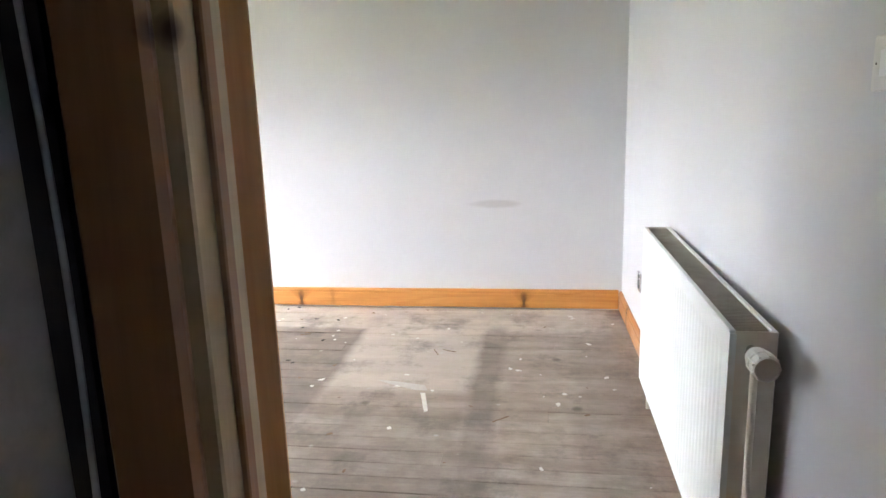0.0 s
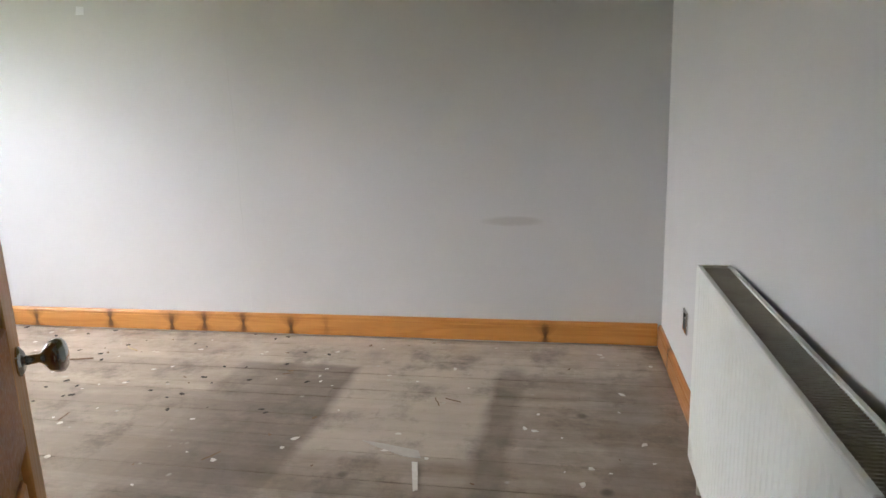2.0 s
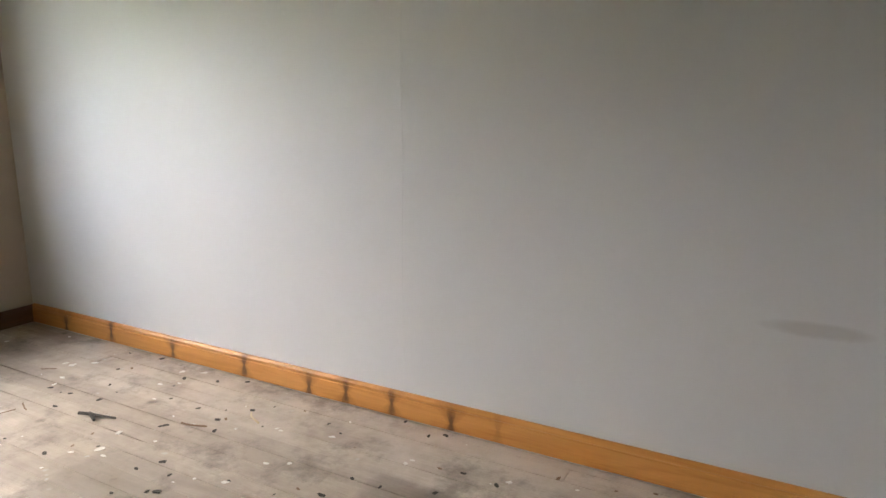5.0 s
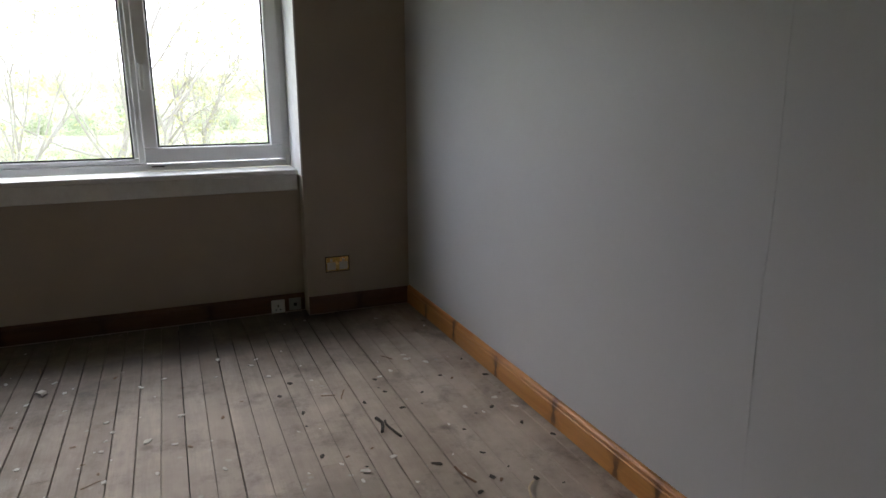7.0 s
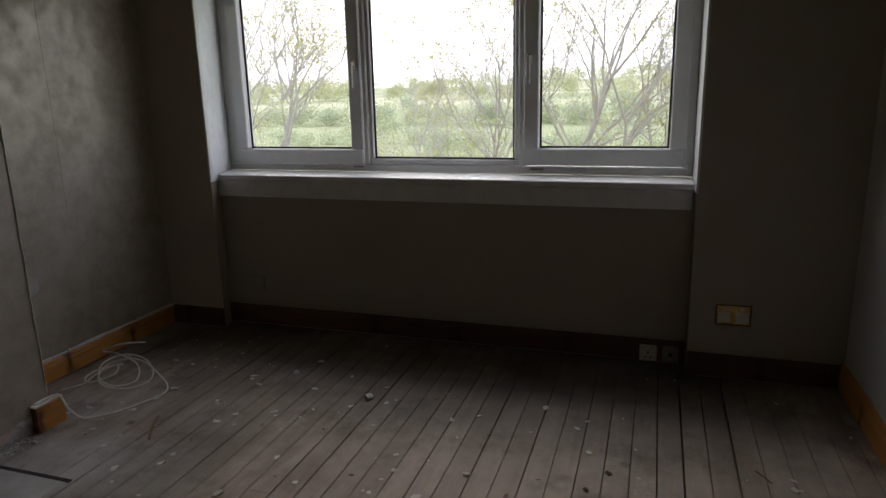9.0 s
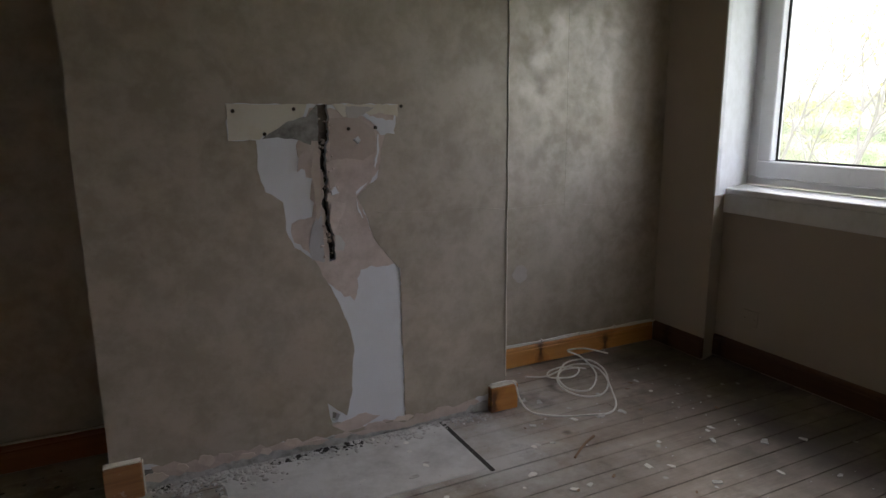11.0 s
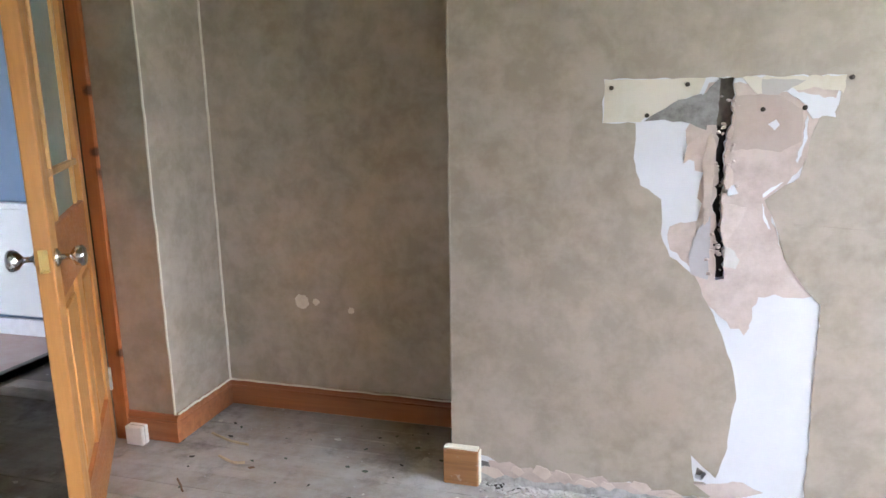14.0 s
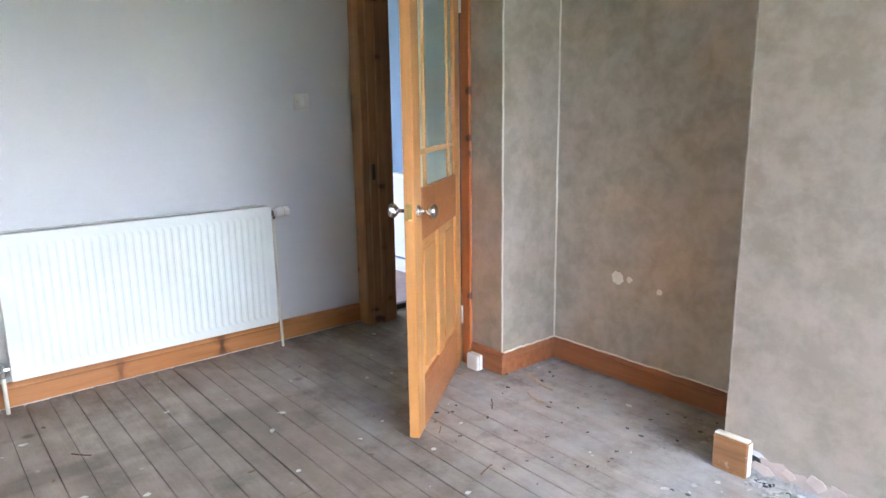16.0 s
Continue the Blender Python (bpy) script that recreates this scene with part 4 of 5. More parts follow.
rpart("return_valve", add_cyl(add_cyl(bmesh.new(), (RX + 0.045, RYB, RZ0 + 0.045), (RX + 0.045, RYB + 0.035, RZ0 + 0.045), 0.01), (RX + 0.045, RYB + 0.03, RZ0 + 0.075), (RX + 0.045, RYB + 0.03, RZ0 + 0.01), 0.012), "steel")
rpart("return_pipe", tube([(RX + 0.045, RYB + 0.03, RZ0 + 0.015), (RX + 0.045, RYB + 0.03, -0.02)], 0.0085, 10), "radiator_side", "white painted pipe", True)

# ---- door frame and door ----
fr = structure(empty("door_frame", at=(DOOR0, PIER, 0)), "dark varnished pine door frame with knots and paint marks", "door frame")
fback = Matrix.Translation(-Vector((DOOR0, PIER, 0)))


def fpart(name, bm, mat, label=""):
    ob = part(name, bm, mat, fr, label)
    ob.matrix_parent_inverse = fback
    return ob


Y0, Y1 = HALL_Y, PIER
fpart("jamb", box(DOOR0 - 0.0275, DOOR0, Y0 - 0.002, Y1 - 0.04, -0.02, 2.035, 0.003), "raw_wood", "pale pine jamb lining")
fpart("jamb_rebate", box(DOOR0 - 0.029, DOOR0 - 0.023, Y1 - 0.0395, Y1 + 0.001, -0.02, 2.035, 0.001), "raw_wood", "pale rebate behind the hinges")
fpart("jamb", box(DOOR1, DOOR1 + 0.028, Y0 - 0.002, Y1 + 0.002, -0.02, 2.035, 0.002), "casing")
fpart("jamb_head", box(DOOR0 - 0.028, DOOR1 + 0.028, Y0 - 0.002, Y1 + 0.002, 2.036, 2.06), "casing")
fpart("door_stop", box(DOOR0 + 0.0005, DOOR0 + 0.010, Y0 + 0.036, Y0 + 0.058, -0.02, 2.03, 0.002), "casing")
fpart("door_stop", box(DOOR1 - 0.014, DOOR1 - 0.0005, Y0 + 0.05, Y1 - 0.045, -0.02, 2.03, 0.002), "casing")
for x0, x1, nm in ((DOOR0 - 0.098, DOOR0 - 0.033, "casing_strip"), (DOOR1 + 0.006, EDOOR - 0.001, "casing_strip")):
    fpart(nm, box(x0, x1, Y1 + 0.003, Y1 + (0.05 if x0 > 0 else 0.021), -0.02, 2.10, 0.005), "casing" if x0 > 0 else "casing_red")
fpart("casing_strip", box(DOOR0 - 0.078, EDOOR - 0.001, Y1 + 0.003, Y1 + 0.021, 2.101, 2.17, 0.005), "casing")
fpart("casing_strip", box(DOOR0 - 0.120, DOOR0 - 0.016, Y0 - 0.026, Y0 - 0.003, -0.02, 2.10, 0.008), "casing")
fpart("casing_strip", box(DOOR1 + 0.01, DOOR1 + 0.085, Y0 - 0.024, Y0 - 0.003, -0.02, 2.10, 0.005), "casing")
fpart("strike_plate", box(DOOR1 - 0.002, DOOR1 + 0.001, Y1 - 0.03, Y1 - 0.008, 0.86, 0.95), "dark_metal")

HINGE, OPEN, LEAF = (-0.120, 1.10), 127.6, 0.828
door = structure(empty("door_1", at=(HINGE[0], HINGE[1], 0)), "half-glazed varnished pine door standing open on its hinges", "door")
door.matrix_world = pose(HINGE[0], HINGE[1], 0, 0, 0, OPEN)
T = 0.04


def dpart(name, x0, x1, z0, z1, mat, t0=0.0, t1=T, bevel=0.003, parent=None, label=""):
    return part(name, box(x0, x1, -t1, -t0, z0, z1, bevel), mat, parent or door, label)


H = 1.985
dpart("stile", 0, 0.10, 0.008, H, "door_z")
dpart("stile", LEAF - 0.10, LEAF, 0.008, H, "door_z")
dpart("bottom_rail", 0.10, LEAF - 0.10, 0.008, 0.21, "door_rail")
dpart("lock_rail", 0.10, LEAF - 0.10, 0.76, 0.955, "door_rail")
dpart("top_rail", 0.10, LEAF - 0.10, H - 0.11, H, "door_rail")
dpart("muntin", LEAF / 2 - 0.05, LEAF / 2 + 0.05, 0.21, 0.76, "door_z")
for x0, x1 in ((0.10, LEAF / 2 - 0.05), (LEAF / 2 + 0.05, LEAF - 0.10)):
    p = dpart("panel", x0, x1, 0.21, 0.76, "door_z", 0.013, 0.027, 0)
    for s, (t0, t1) in enumerate(((0.003, 0.013), (0.027, 0.037))):
        part("raised_field", box(x0 + 0.035, x1 - 0.035, -t1, -t0, 0.245, 0.725, 0.007), "door_z", p)
g = dpart("glass", 0.095, LEAF - 0.095, 0.95, H - 0.105, "door_glass", 0.018, 0.022, 0, label="greenish obscured glass")
for x in (0.205, LEAF - 0.205):
    dpart("glazing_bar", x - 0.011, x + 0.011, 0.955, H - 0.11, "door_pale", 0.006, 0.034, 0.003)
for z in (1.09, H - 0.25):
    for x0, x1 in ((0.10, 0.194), (0.216, LEAF - 0.216), (LEAF - 0.194, LEAF - 0.10)):
        dpart("glazing_bar", x0, x1, z - 0.011, z + 0.011, "door_pale", 0.006, 0.034, 0.003)
KZ, KX = 0.882, LEAF - 0.048
for side, y in ((1, 0.0), (-1, -T)):
    m = pose(KX, y, KZ, -90 * side, 0, 0)
    rose = part("rose", lathe([(0.024, 0), (0.024, 0.004), (0.017, 0.009), (0.009, 0.012)], m, 20), "steel", door, smooth=True)
    part("door_knob", lathe([(0.008, 0.010), (0.0075, 0.03), (0.010, 0.034), (0.024, 0.044), (0.0285, 0.056), (0.027, 0.064), (0.019, 0.070), (0.006, 0.072)], m, 24), "steel", rose, "worn chrome door knob", True)
part("latch_plate", box(LEAF, LEAF + 0.002, -T + 0.009, -0.009, KZ - 0.03, KZ + 0.03), "brass", door)
for z in (0.25, 1.72):
    part("hinge", add_cyl(box(-0.012, 0.002, -0.03, 0.001, z - 0.045, z + 0.045), (-0.004, 0.004, z - 0.045), (-0.004, 0.004, z + 0.045), 0.006), "plate_white", door, "paint-splashed hinge")

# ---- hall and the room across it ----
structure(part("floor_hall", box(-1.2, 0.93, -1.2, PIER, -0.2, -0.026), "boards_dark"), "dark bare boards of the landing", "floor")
# landing walls: their darkness is painted shade, not a known paint
structure(part("wall_hall_lining", box(PIERX + 0.121, DOOR0 - 0.131, HALL_Y - 0.014, HALL_Y - 0.001, -0.2, TOP), "hall_wall"), "landing wall beside the door, shade put into its colour", "wall")
structure(part("wall_hall_west", box(-1.0, -0.85, -1.2, 0.57, -0.2, TOP), "hall_wall"), "landing wall, shade put into its colour", "wall")
structure(part("wall_hall_north", box(-0.85, PIERX + 0.12, 0.48, 0.57, -0.2, TOP), "hall_wall"), "landing wall beside the door, shade put into its colour", "wall")
structure(part("wall_hall_south", box(-1.0, 0.93, -1.3, -1.2, -0.2, TOP), "hall_wall"), "landing wall, shade put into its colour", "wall")
structure(part("ceiling_hall", box(-1.0, 0.906, -1.3, HALL_Y, TOP, TOP + 0.1), "ceiling"), "landing ceiling", "ceiling")
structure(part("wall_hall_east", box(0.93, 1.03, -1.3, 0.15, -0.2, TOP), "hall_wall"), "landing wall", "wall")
structure(part("ceiling_next_room", box(0.906, 4.2, -1.3, 4.2, TOP, TOP + 0.1), "ceiling"), "white ceiling of the next room", "ceiling")
structure(part("threshold", box(0.905, 0.945, 0.15, HALL_Y, -0.026, 0.012, 0.004), "dark_metal"), "dark threshold strip in the next doorway", "threshold")
structure(part("floor_next_room", box(0.945, 4.2, -0.3, 4.2, -0.2, 0.0), "pink_floor"), "pale pinkish worn floor of the next room", "floor")
structure(part("wall_next_room_south", box(1.03, 4.2, -0.05, 0.15, -0.2, TOP), "blue_wall"), "blue painted wall of the next room", "wall")
structure(part("wall_next_room_north", box(0.905, 4.2, 4.0, 4.2, -0.2, TOP), "white_wall"), "white wall of the next room", "wall")
structure(part("wall_next_room_west", box(0.906, 0.96, HALL_Y, 4.0, -0.2, TOP), "white_wall"), "white wall of the next room", "wall")
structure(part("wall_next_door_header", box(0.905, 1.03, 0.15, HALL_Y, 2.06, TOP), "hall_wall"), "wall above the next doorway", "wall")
structure(part("baseboard_next_room", box(1.03, 4.0, 0.15, 0.17, 0.0, 0.10, 0.004), "sill_paint"), "white painted skirting board", "skirting board")
bm = box(4.0, 4.2, -0.12, 4.0, -0.2, 0.9)
add_box(bm, 4.0, 4.2, -0.12, 4.0, 2.15, TOP)
add_box(bm, 4.0, 4.2, -0.12, 1.7, 0.9, 2.15)
add_box(bm, 4.0, 4.2, 3.5, 4.0, 0.9, 2.15)
structure(part("wall_next_room_east", bm, "white_wall"), "white wall with a window opening", "wall")
rad2 = tagged(empty("radiator", at=(1.7, 0.19, 0.12)), "white panel radiator under a blue wall in the next room", "radiator")
o2 = Matrix.Translation(-Vector((1.7, 0.19, 0.12)))
bm = bmesh.new()
add_box(bm, 1.12, 2.4, 0.205, 0.225, 0.14, 0.755, 0.004)
ob = part("front_panel", bm, "radiator", rad2)
ob.matrix_parent_inverse = o2
ob = part("top_trim", box(1.115, 2.405, 0.16, 0.23, 0.755, 0.785, 0.004), "radiator", rad2)
ob.matrix_parent_inverse = o2


# ---- outside: meadow, hedges, hill, trees ----
GZ = -3.2
bm = bmesh.new()
bmesh.ops.create_grid(bm, x_segments=60, y_segments=60, size=1.0)
for v in bm.verts:
    x, y = -6.5 - (v.co.x + 1) ** 2 * 220, v.co.y * 900
    d = -x
    z = GZ + 0.25 * noise.noise(Vector((x * 0.05, y * 0.05, 0)))
    z += max(0.0, (d - 140)) * 0.028 * (1 + 0.35 * noise.noise(Vector((x * 0.004, y * 0.006, 3)))) * (1 + 0.5 * math.tanh(y / 120))
    v.co = Vector((x, y, z))
structure(part("ground", bm, "meadow", smooth=True), "pale spring meadow rising to a low hill", "ground")
bm = bmesh.new()
bmesh.ops.create_grid(bm, x_segments=2, y_segments=2, size=1.0)
for v in bm.verts:
    v.co = Vector((1200 + v.co.x * 1206.5, v.co.y * 900, GZ - 0.4))
structure(part("ground_behind", bm, "meadow"), "grass behind the house", "ground")


def leaf_clump(bm, c, r, n, rnd, size):
    for _ in range(n):
        d = Vector((rnd.gauss(0, 1), rnd.gauss(0, 1), rnd.gauss(0, 0.8)))
        p = Vector(c) + d * r * 0.5
        u = Vector((rnd.uniform(-1, 1), rnd.uniform(-1, 1), rnd.uniform(-1, 1))).normalized()
        w = u.cross(Vector((rnd.uniform(-1, 1), rnd.uniform(-1, 1), 1))).normalized()
        s = size * rnd.uniform(0.6, 1.4)
        q = [p - u * s, p + w * s * 0.6, p + u * s, p - w * s * 0.6]
        bm.faces.new([bm.verts.new(x) for x in q])


def limb(bm, a, b, r0, r1, seg=6):
    a, b = Vector(a), Vector(b)
    d = (b - a).normalized()
    u = d.orthogonal().normalized()
    w = d.cross(u)
    rings = []
    for p, r in ((a, r0), (b, r1)):
        rings.append([bm.verts.new(p + r * (math.cos(2 * math.pi * k / seg) * u + math.sin(2 * math.pi * k / seg) * w)) for k in range(seg)])
    for k in range(seg):
        bm.faces.new((rings[0][k], rings[0][(k + 1) % seg], rings[1][(k + 1) % seg], rings[1][k]))


def grow(bm, tips, p, d, length, r, depth, rnd, lift=0.15):
    """A limb that bends, thins and forks."""
    n = 4
    for i in range(n):
        q = p + d * (length / n)
        limb(bm, p, q, r * (1 - 0.13 * i), r * (1 - 0.13 * (i + 1)), 6 if depth > 2 else 4)
        d = (d + Vector((rnd.gauss(0, 0.11), rnd.gauss(0, 0.11), rnd.gauss(0, 0.08) + 0.04))).normalized()
        p = q
        if depth > 0 and depth < 6 and i in (1, 2) and rnd.random() < 0.62:
            s = (d + Vector((rnd.gauss(0, 0.65), rnd.gauss(0, 0.65), rnd.gauss(0.1, 0.35)))).normalized()
            grow(bm, tips, p, s, length * rnd.uniform(0.45, 0.75), r * 0.42, depth - 1, rnd)
    if depth == 0:
        tips.append(p.copy())
        return
    for _ in range(2 if rnd.random() < 0.75 else 3):
        s = (d + Vector((rnd.gauss(0, 0.42), rnd.gauss(0, 0.42), rnd.gauss(lift, 0.25)))).normalized()
        grow(bm, tips, p, s, length * rnd.uniform(0.62, 0.88), r * 0.55, depth - 1, rnd)


def tree(x, y, h, r, seed, leafy, lean=(0, 0), depth=5, label="", stems=1):
    rnd = random.Random(seed)
    base = Vector((x, y, GZ - 0.2))
    t = tagged(empty("tree", at=base), label, "tree", "trees outside the window")
    bm = bmesh.new()
    tips = []
    for k in range(stems):
        d = Vector((lean[0] + rnd.gauss(0, 0.12) * (stems > 1), lean[1] + (k - (stems - 1) / 2) * 0.24, 1)).normalized()
        grow(bm, tips, Vector((0, 0.15 * k, 0)), d, h * 0.30, r, depth, rnd)
    part("trunk", bm, "bark", t)
    bm = bmesh.new()
    for p in tips:
        if rnd.random() < leafy:
            leaf_clump(bm, p, 0.35, 5, rnd, 0.035)
    part("crown", bm, "leaf", t, "sparse fresh yellow-green leaves")
    return t


BARE = "bare branching tree with sparse spring leaves"
tree(-14.5, 1.75, 8.6, 0.10, 44, 0.4, (0.0, -0.04), depth=5, label=BARE, stems=2)
tree(-15.0, 2.95, 8.4, 0.095, 8, 0.35, (0.0, 0.06), depth=5, label=BARE, stems=2)
tree(-16.5, 5.6, 8.0, 0.085, 12, 0.4, (0, 0.1), depth=5, label=BARE)
tree(-15.5, -5.7, 9.2, 0.10, 5, 0.7, (0.0, 0.10), depth=6, label="slender tree coming into yellow-green leaf")
tree(-15.0, -6.8, 9.0, 0.11, 17, 0.9, (0.0, 0.05), depth=5, label="slender tree coming into yellow-green leaf")
tree(-20.0, -3.75, 6.4, 0.085, 23, 0.25, (0.0, 0.03), depth=5, label=BARE)
tree(-13.5, 0.55, 7.0, 0.075, 63, 0.35, (0.0, -0.16), depth=5, label=BARE)
tree(-22.0, -10.0, 9.5, 0.14, 29, 0.8, (0.0, 0.1), depth=5, label="slender tree coming into yellow-green leaf")
tree(-18.0, 8.5, 9.5, 0.14, 31, 0.5, (0.0, 0.0), depth=5, label=BARE)

# hedgerows and woods far off
def wood(name, x, y0, y1, h, n, seed, mat, label, spread=6.0):
    """A belt of bushy crowns, each of many loose leaf clumps."""
    rnd = random.Random(seed)
    bm = bmesh.new()
    for i in range(n):
        yy = y0 + (y1 - y0) * (i + rnd.random()) / n
        xx = x + rnd.uniform(-spread, spread)
        d = -xx
        gz = GZ + max(0.0, d - 140) * 0.028 * (1 + 0.5 * math.tanh(yy / 120))
        hh = h * rnd.uniform(0.55, 1.15)
        for _ in range(7):
            c = (xx + rnd.gauss(0, 0.28 * hh), yy + rnd.gauss(0, 0.34 * hh), gz + hh * rnd.uniform(0.15, 0.85))
            leaf_clump(bm, c, hh * 0.42, 110, rnd, 0.05 * hh)
    return tagged(part(name, bm, mat), label, "hedge", kind="stuff")


wood("hedgerow", -52, -45, 50, 2.0, 60, 41, "bush_dark", "pale green hedge along the meadow")
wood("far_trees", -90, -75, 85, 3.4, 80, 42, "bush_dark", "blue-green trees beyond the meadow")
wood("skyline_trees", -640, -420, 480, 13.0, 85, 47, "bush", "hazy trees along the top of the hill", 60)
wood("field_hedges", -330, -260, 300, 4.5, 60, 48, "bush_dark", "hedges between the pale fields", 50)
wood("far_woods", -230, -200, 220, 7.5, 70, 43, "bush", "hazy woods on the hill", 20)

# ---- small fixtures in the room ----
def plate(name, label, category, centre, normal, w, h, mat, parts, depth=0.008):
    """An electrical plate on a wall; parts are (name, u0, u1, v0, v1, out, material)."""
    c, n = Vector(centre), Vector(normal)
    u = Vector((0, 0, 1)).cross(n)
    m = Matrix((u, Vector((0, 0, 1)), n)).transposed().to_4x4()
    m.translation = c
    ob = tagged(part(name, box(-w / 2, w / 2, -h / 2, h / 2, 0, depth, 0.0025), mat), label, category)
    ob.matrix_world = m
    for nm, u0, u1, v0, v1, out, pm in parts:
        part(nm, box(u0, u1, v0, v1, depth - 0.002, depth + out, 0.0008), pm, ob)
    return ob


def outlet(u):
    """Switch rocker and three slots of one socket outlet, centred at u."""
    return [("rocker", u - 0.007, u + 0.007, 0.016, 0.034, 0.004, "plate_white"), ("slot", u - 0.004, u + 0.004, -0.004, 0.010, 0.0006, "gasket"),
            ("slot", u - 0.018, u - 0.008, -0.026, -0.018, 0.0006, "gasket"), ("slot", u + 0.008, u + 0.018, -0.026, -0.018, 0.0006, "gasket")]


face = [("rim", -0.0765, 0.0765, 0.0425, 0.0495, 0.001, "dark_metal"), ("rim", -0.0765, 0.0765, -0.0495, -0.0425, 0.001, "dark_metal"), ("rim", -0.0765, -0.0695, -0.042, 0.042, 0.001, "dark_metal"), ("rim", 0.0695, 0.0765, -0.042, 0.042, 0.001, "dark_metal"),
        ("insert", -0.064, -0.012, -0.036, 0.012, 0.0012, "plate_white"), ("insert", 0.012, 0.064, -0.036, 0.012, 0.0012, "plate_white")]
plate("double_socket", "brass double wall socket with white inserts on the beige pier", "socket", (WEST, 3.812, 0.313), (1, 0, 0), 0.152, 0.098, "brass", face + outlet(-0.038) + outlet(0.038))
plate("single_socket", "white wall socket set into the skirting under the window", "socket", (RECX + 0.019, 3.452, 0.052), (1, 0, 0), 0.082, 0.082, "plate_white", outlet(0.0))
plate("telephone_socket", "dull white telephone socket set into the skirting", "socket", (RECX + 0.019, 3.557, 0.055), (1, 0, 0), 0.075, 0.078, "plate_grey", [("port", -0.01, 0.01, -0.012, 0.008, 0.002, "gasket")])
plate("blank_plate", "painted-over blank plate on the beige wall", "wall plate", (RECX, 1.238, 0.257), (1, 0, 0), 0.086, 0.086, "beige_wall", [("screw", -0.031, -0.026, -0.002, 0.003, 0.001, "dark_metal"), ("screw", 0.026, 0.031, -0.002, 0.003, 0.001, "dark_metal")])
plate("light_switch", "white light switch on the white wall by the door", "light switch", (east(1.432), 1.432, 1.30), (-1, 0, 0), 0.086, 0.086, "plate_white", [("rocker", -0.011, 0.011, -0.02, 0.02, 0.004, "plastic"), ("screw", -0.032, -0.028, -0.002, 0.002, 0.001, "dark_metal"), ("screw", 0.028, 0.032, -0.002, 0.002, 0.001, "dark_metal")])
plate("metal_socket", "brushed metal single socket low on the white wall", "socket", (east(3.625), 3.625, 0.358), (-1, 0, 0), 0.086, 0.095, "steel", [("insert", -0.026, 0.026, -0.034, 0.014, 0.001, "gasket")] + [("rocker", -0.007, 0.007, 0.02, 0.036, 0.004, "gasket")])

box_ob = tagged(part("junction_box", box(-0.268, -0.192, PIER + 0.02, PIER + 0.06, 0.002, 0.078, 0.004), "plate_white"), "small white plastic box on the skirting by the door", "junction box")
part("cover_seam", box(-0.269, -0.191, PIER + 0.042, PIER + 0.0435, 0.004, 0.079), "plate_grey", box_ob)


def plinth(x0, x1, h, label, mat, white):
    ob = tagged(part("plinth_block", box(x0, x1, BREAST + 0.003, BREAST + 0.034, 0.002, h, 0.004), mat), label, "wood block")
    part("painted_top", box(x0 + 0.002, x1 - 0.002, BREAST + 0.002, BREAST + 0.03, h - 0.001, h + 0.006, 0.002), white, ob, "chipped white paint")
    return ob


p1 = plinth(-1.570, -1.449, 0.13, "cut end of an old skirting with chipped white paint", "block_wood", "sealant")
part("painted_side", box(-1.575, -1.5705, BREAST + 0.005, BREAST + 0.03, 0.01, 0.13, 0.002), "sealant", p1, "chipped white paint")
plinth(-3.079, -2.943, 0.116, "short cut pine block at the foot of the chimney breast", "skirt_x", "sealant")

# filler spots on the papered alcove and the white wall
def filler(name, x, y, z, r, seed, label, mat="sealant"):
    rnd = random.Random(seed)
    loop = [(x + r * rnd.uniform(0.8, 1.1) * math.cos(a * math.pi / 8), z + r * rnd.uniform(0.8, 1.1) * math.sin(a * math.pi / 8)) for a in range(16)]
    return tagged(part(name, sheet(loop, [], y, 0.004), mat), label, "filler patch")


filler("filler_patch", -0.747, ALCOVE + 0.0025, 0.485, 0.033, 1, "round cream filler patch on the brown wallpaper")
filler("filler_patch", -0.81, ALCOVE + 0.0022, 0.487, 0.015, 2, "small cream filler spot on the brown wallpaper")
filler("filler_patch", -0.963, ALCOVE + 0.0022, 0.46, 0.014, 3, "small cream filler spot on the brown wallpaper")
filler("filler_patch", -3.34, ALCOVE + 0.0012, 0.49, 0.045, 6, "pale scraped patch on the mottled wallpaper", "grey_mortar_pale")
bm = sheet([(-2.39, 1.815), (-2.34, 1.815), (-2.335, 1.855), (-2.38, 1.86)], [], NORTH + 0.002, 0.004)
tagged(part("filler_patch", bm, "gypsum"), "square white filler patch on the white wall", "filler patch")

# screws and plugs in the chimney breast
for x, z in ((-1.957, 1.294), (-2.161, 1.299), (-2.057, 1.216), (-2.357, 1.228), (-2.460, 1.231), (-2.564, 1.307)):
    ob = tagged(part("screw", lathe([(0.0065, 0), (0.0065, 0.004), (0.003, 0.007)], pose(x, BREAST + 0.001, z, -90, 0, 0), 10), "dark_metal"), "rusty screw stuck in the chimney breast wall", "screw", "screws in the wall")

# plaster lumps beside the chase, rubble at the foot
def lump(bm, c, r, rnd, flat=0.6):
    g = bmesh.ops.create_icosphere(bm, subdivisions=1, radius=r)
    q = Euler((rnd.uniform(0, 6), rnd.uniform(0, 6), rnd.uniform(0, 6))).to_matrix()
    for v in g["verts"]:
        v.co = q @ (v.co * rnd.uniform(0.6, 1.25))
        v.co.z *= flat
        v.co += Vector(c)


rnd = random.Random(55)
bm = bmesh.new()
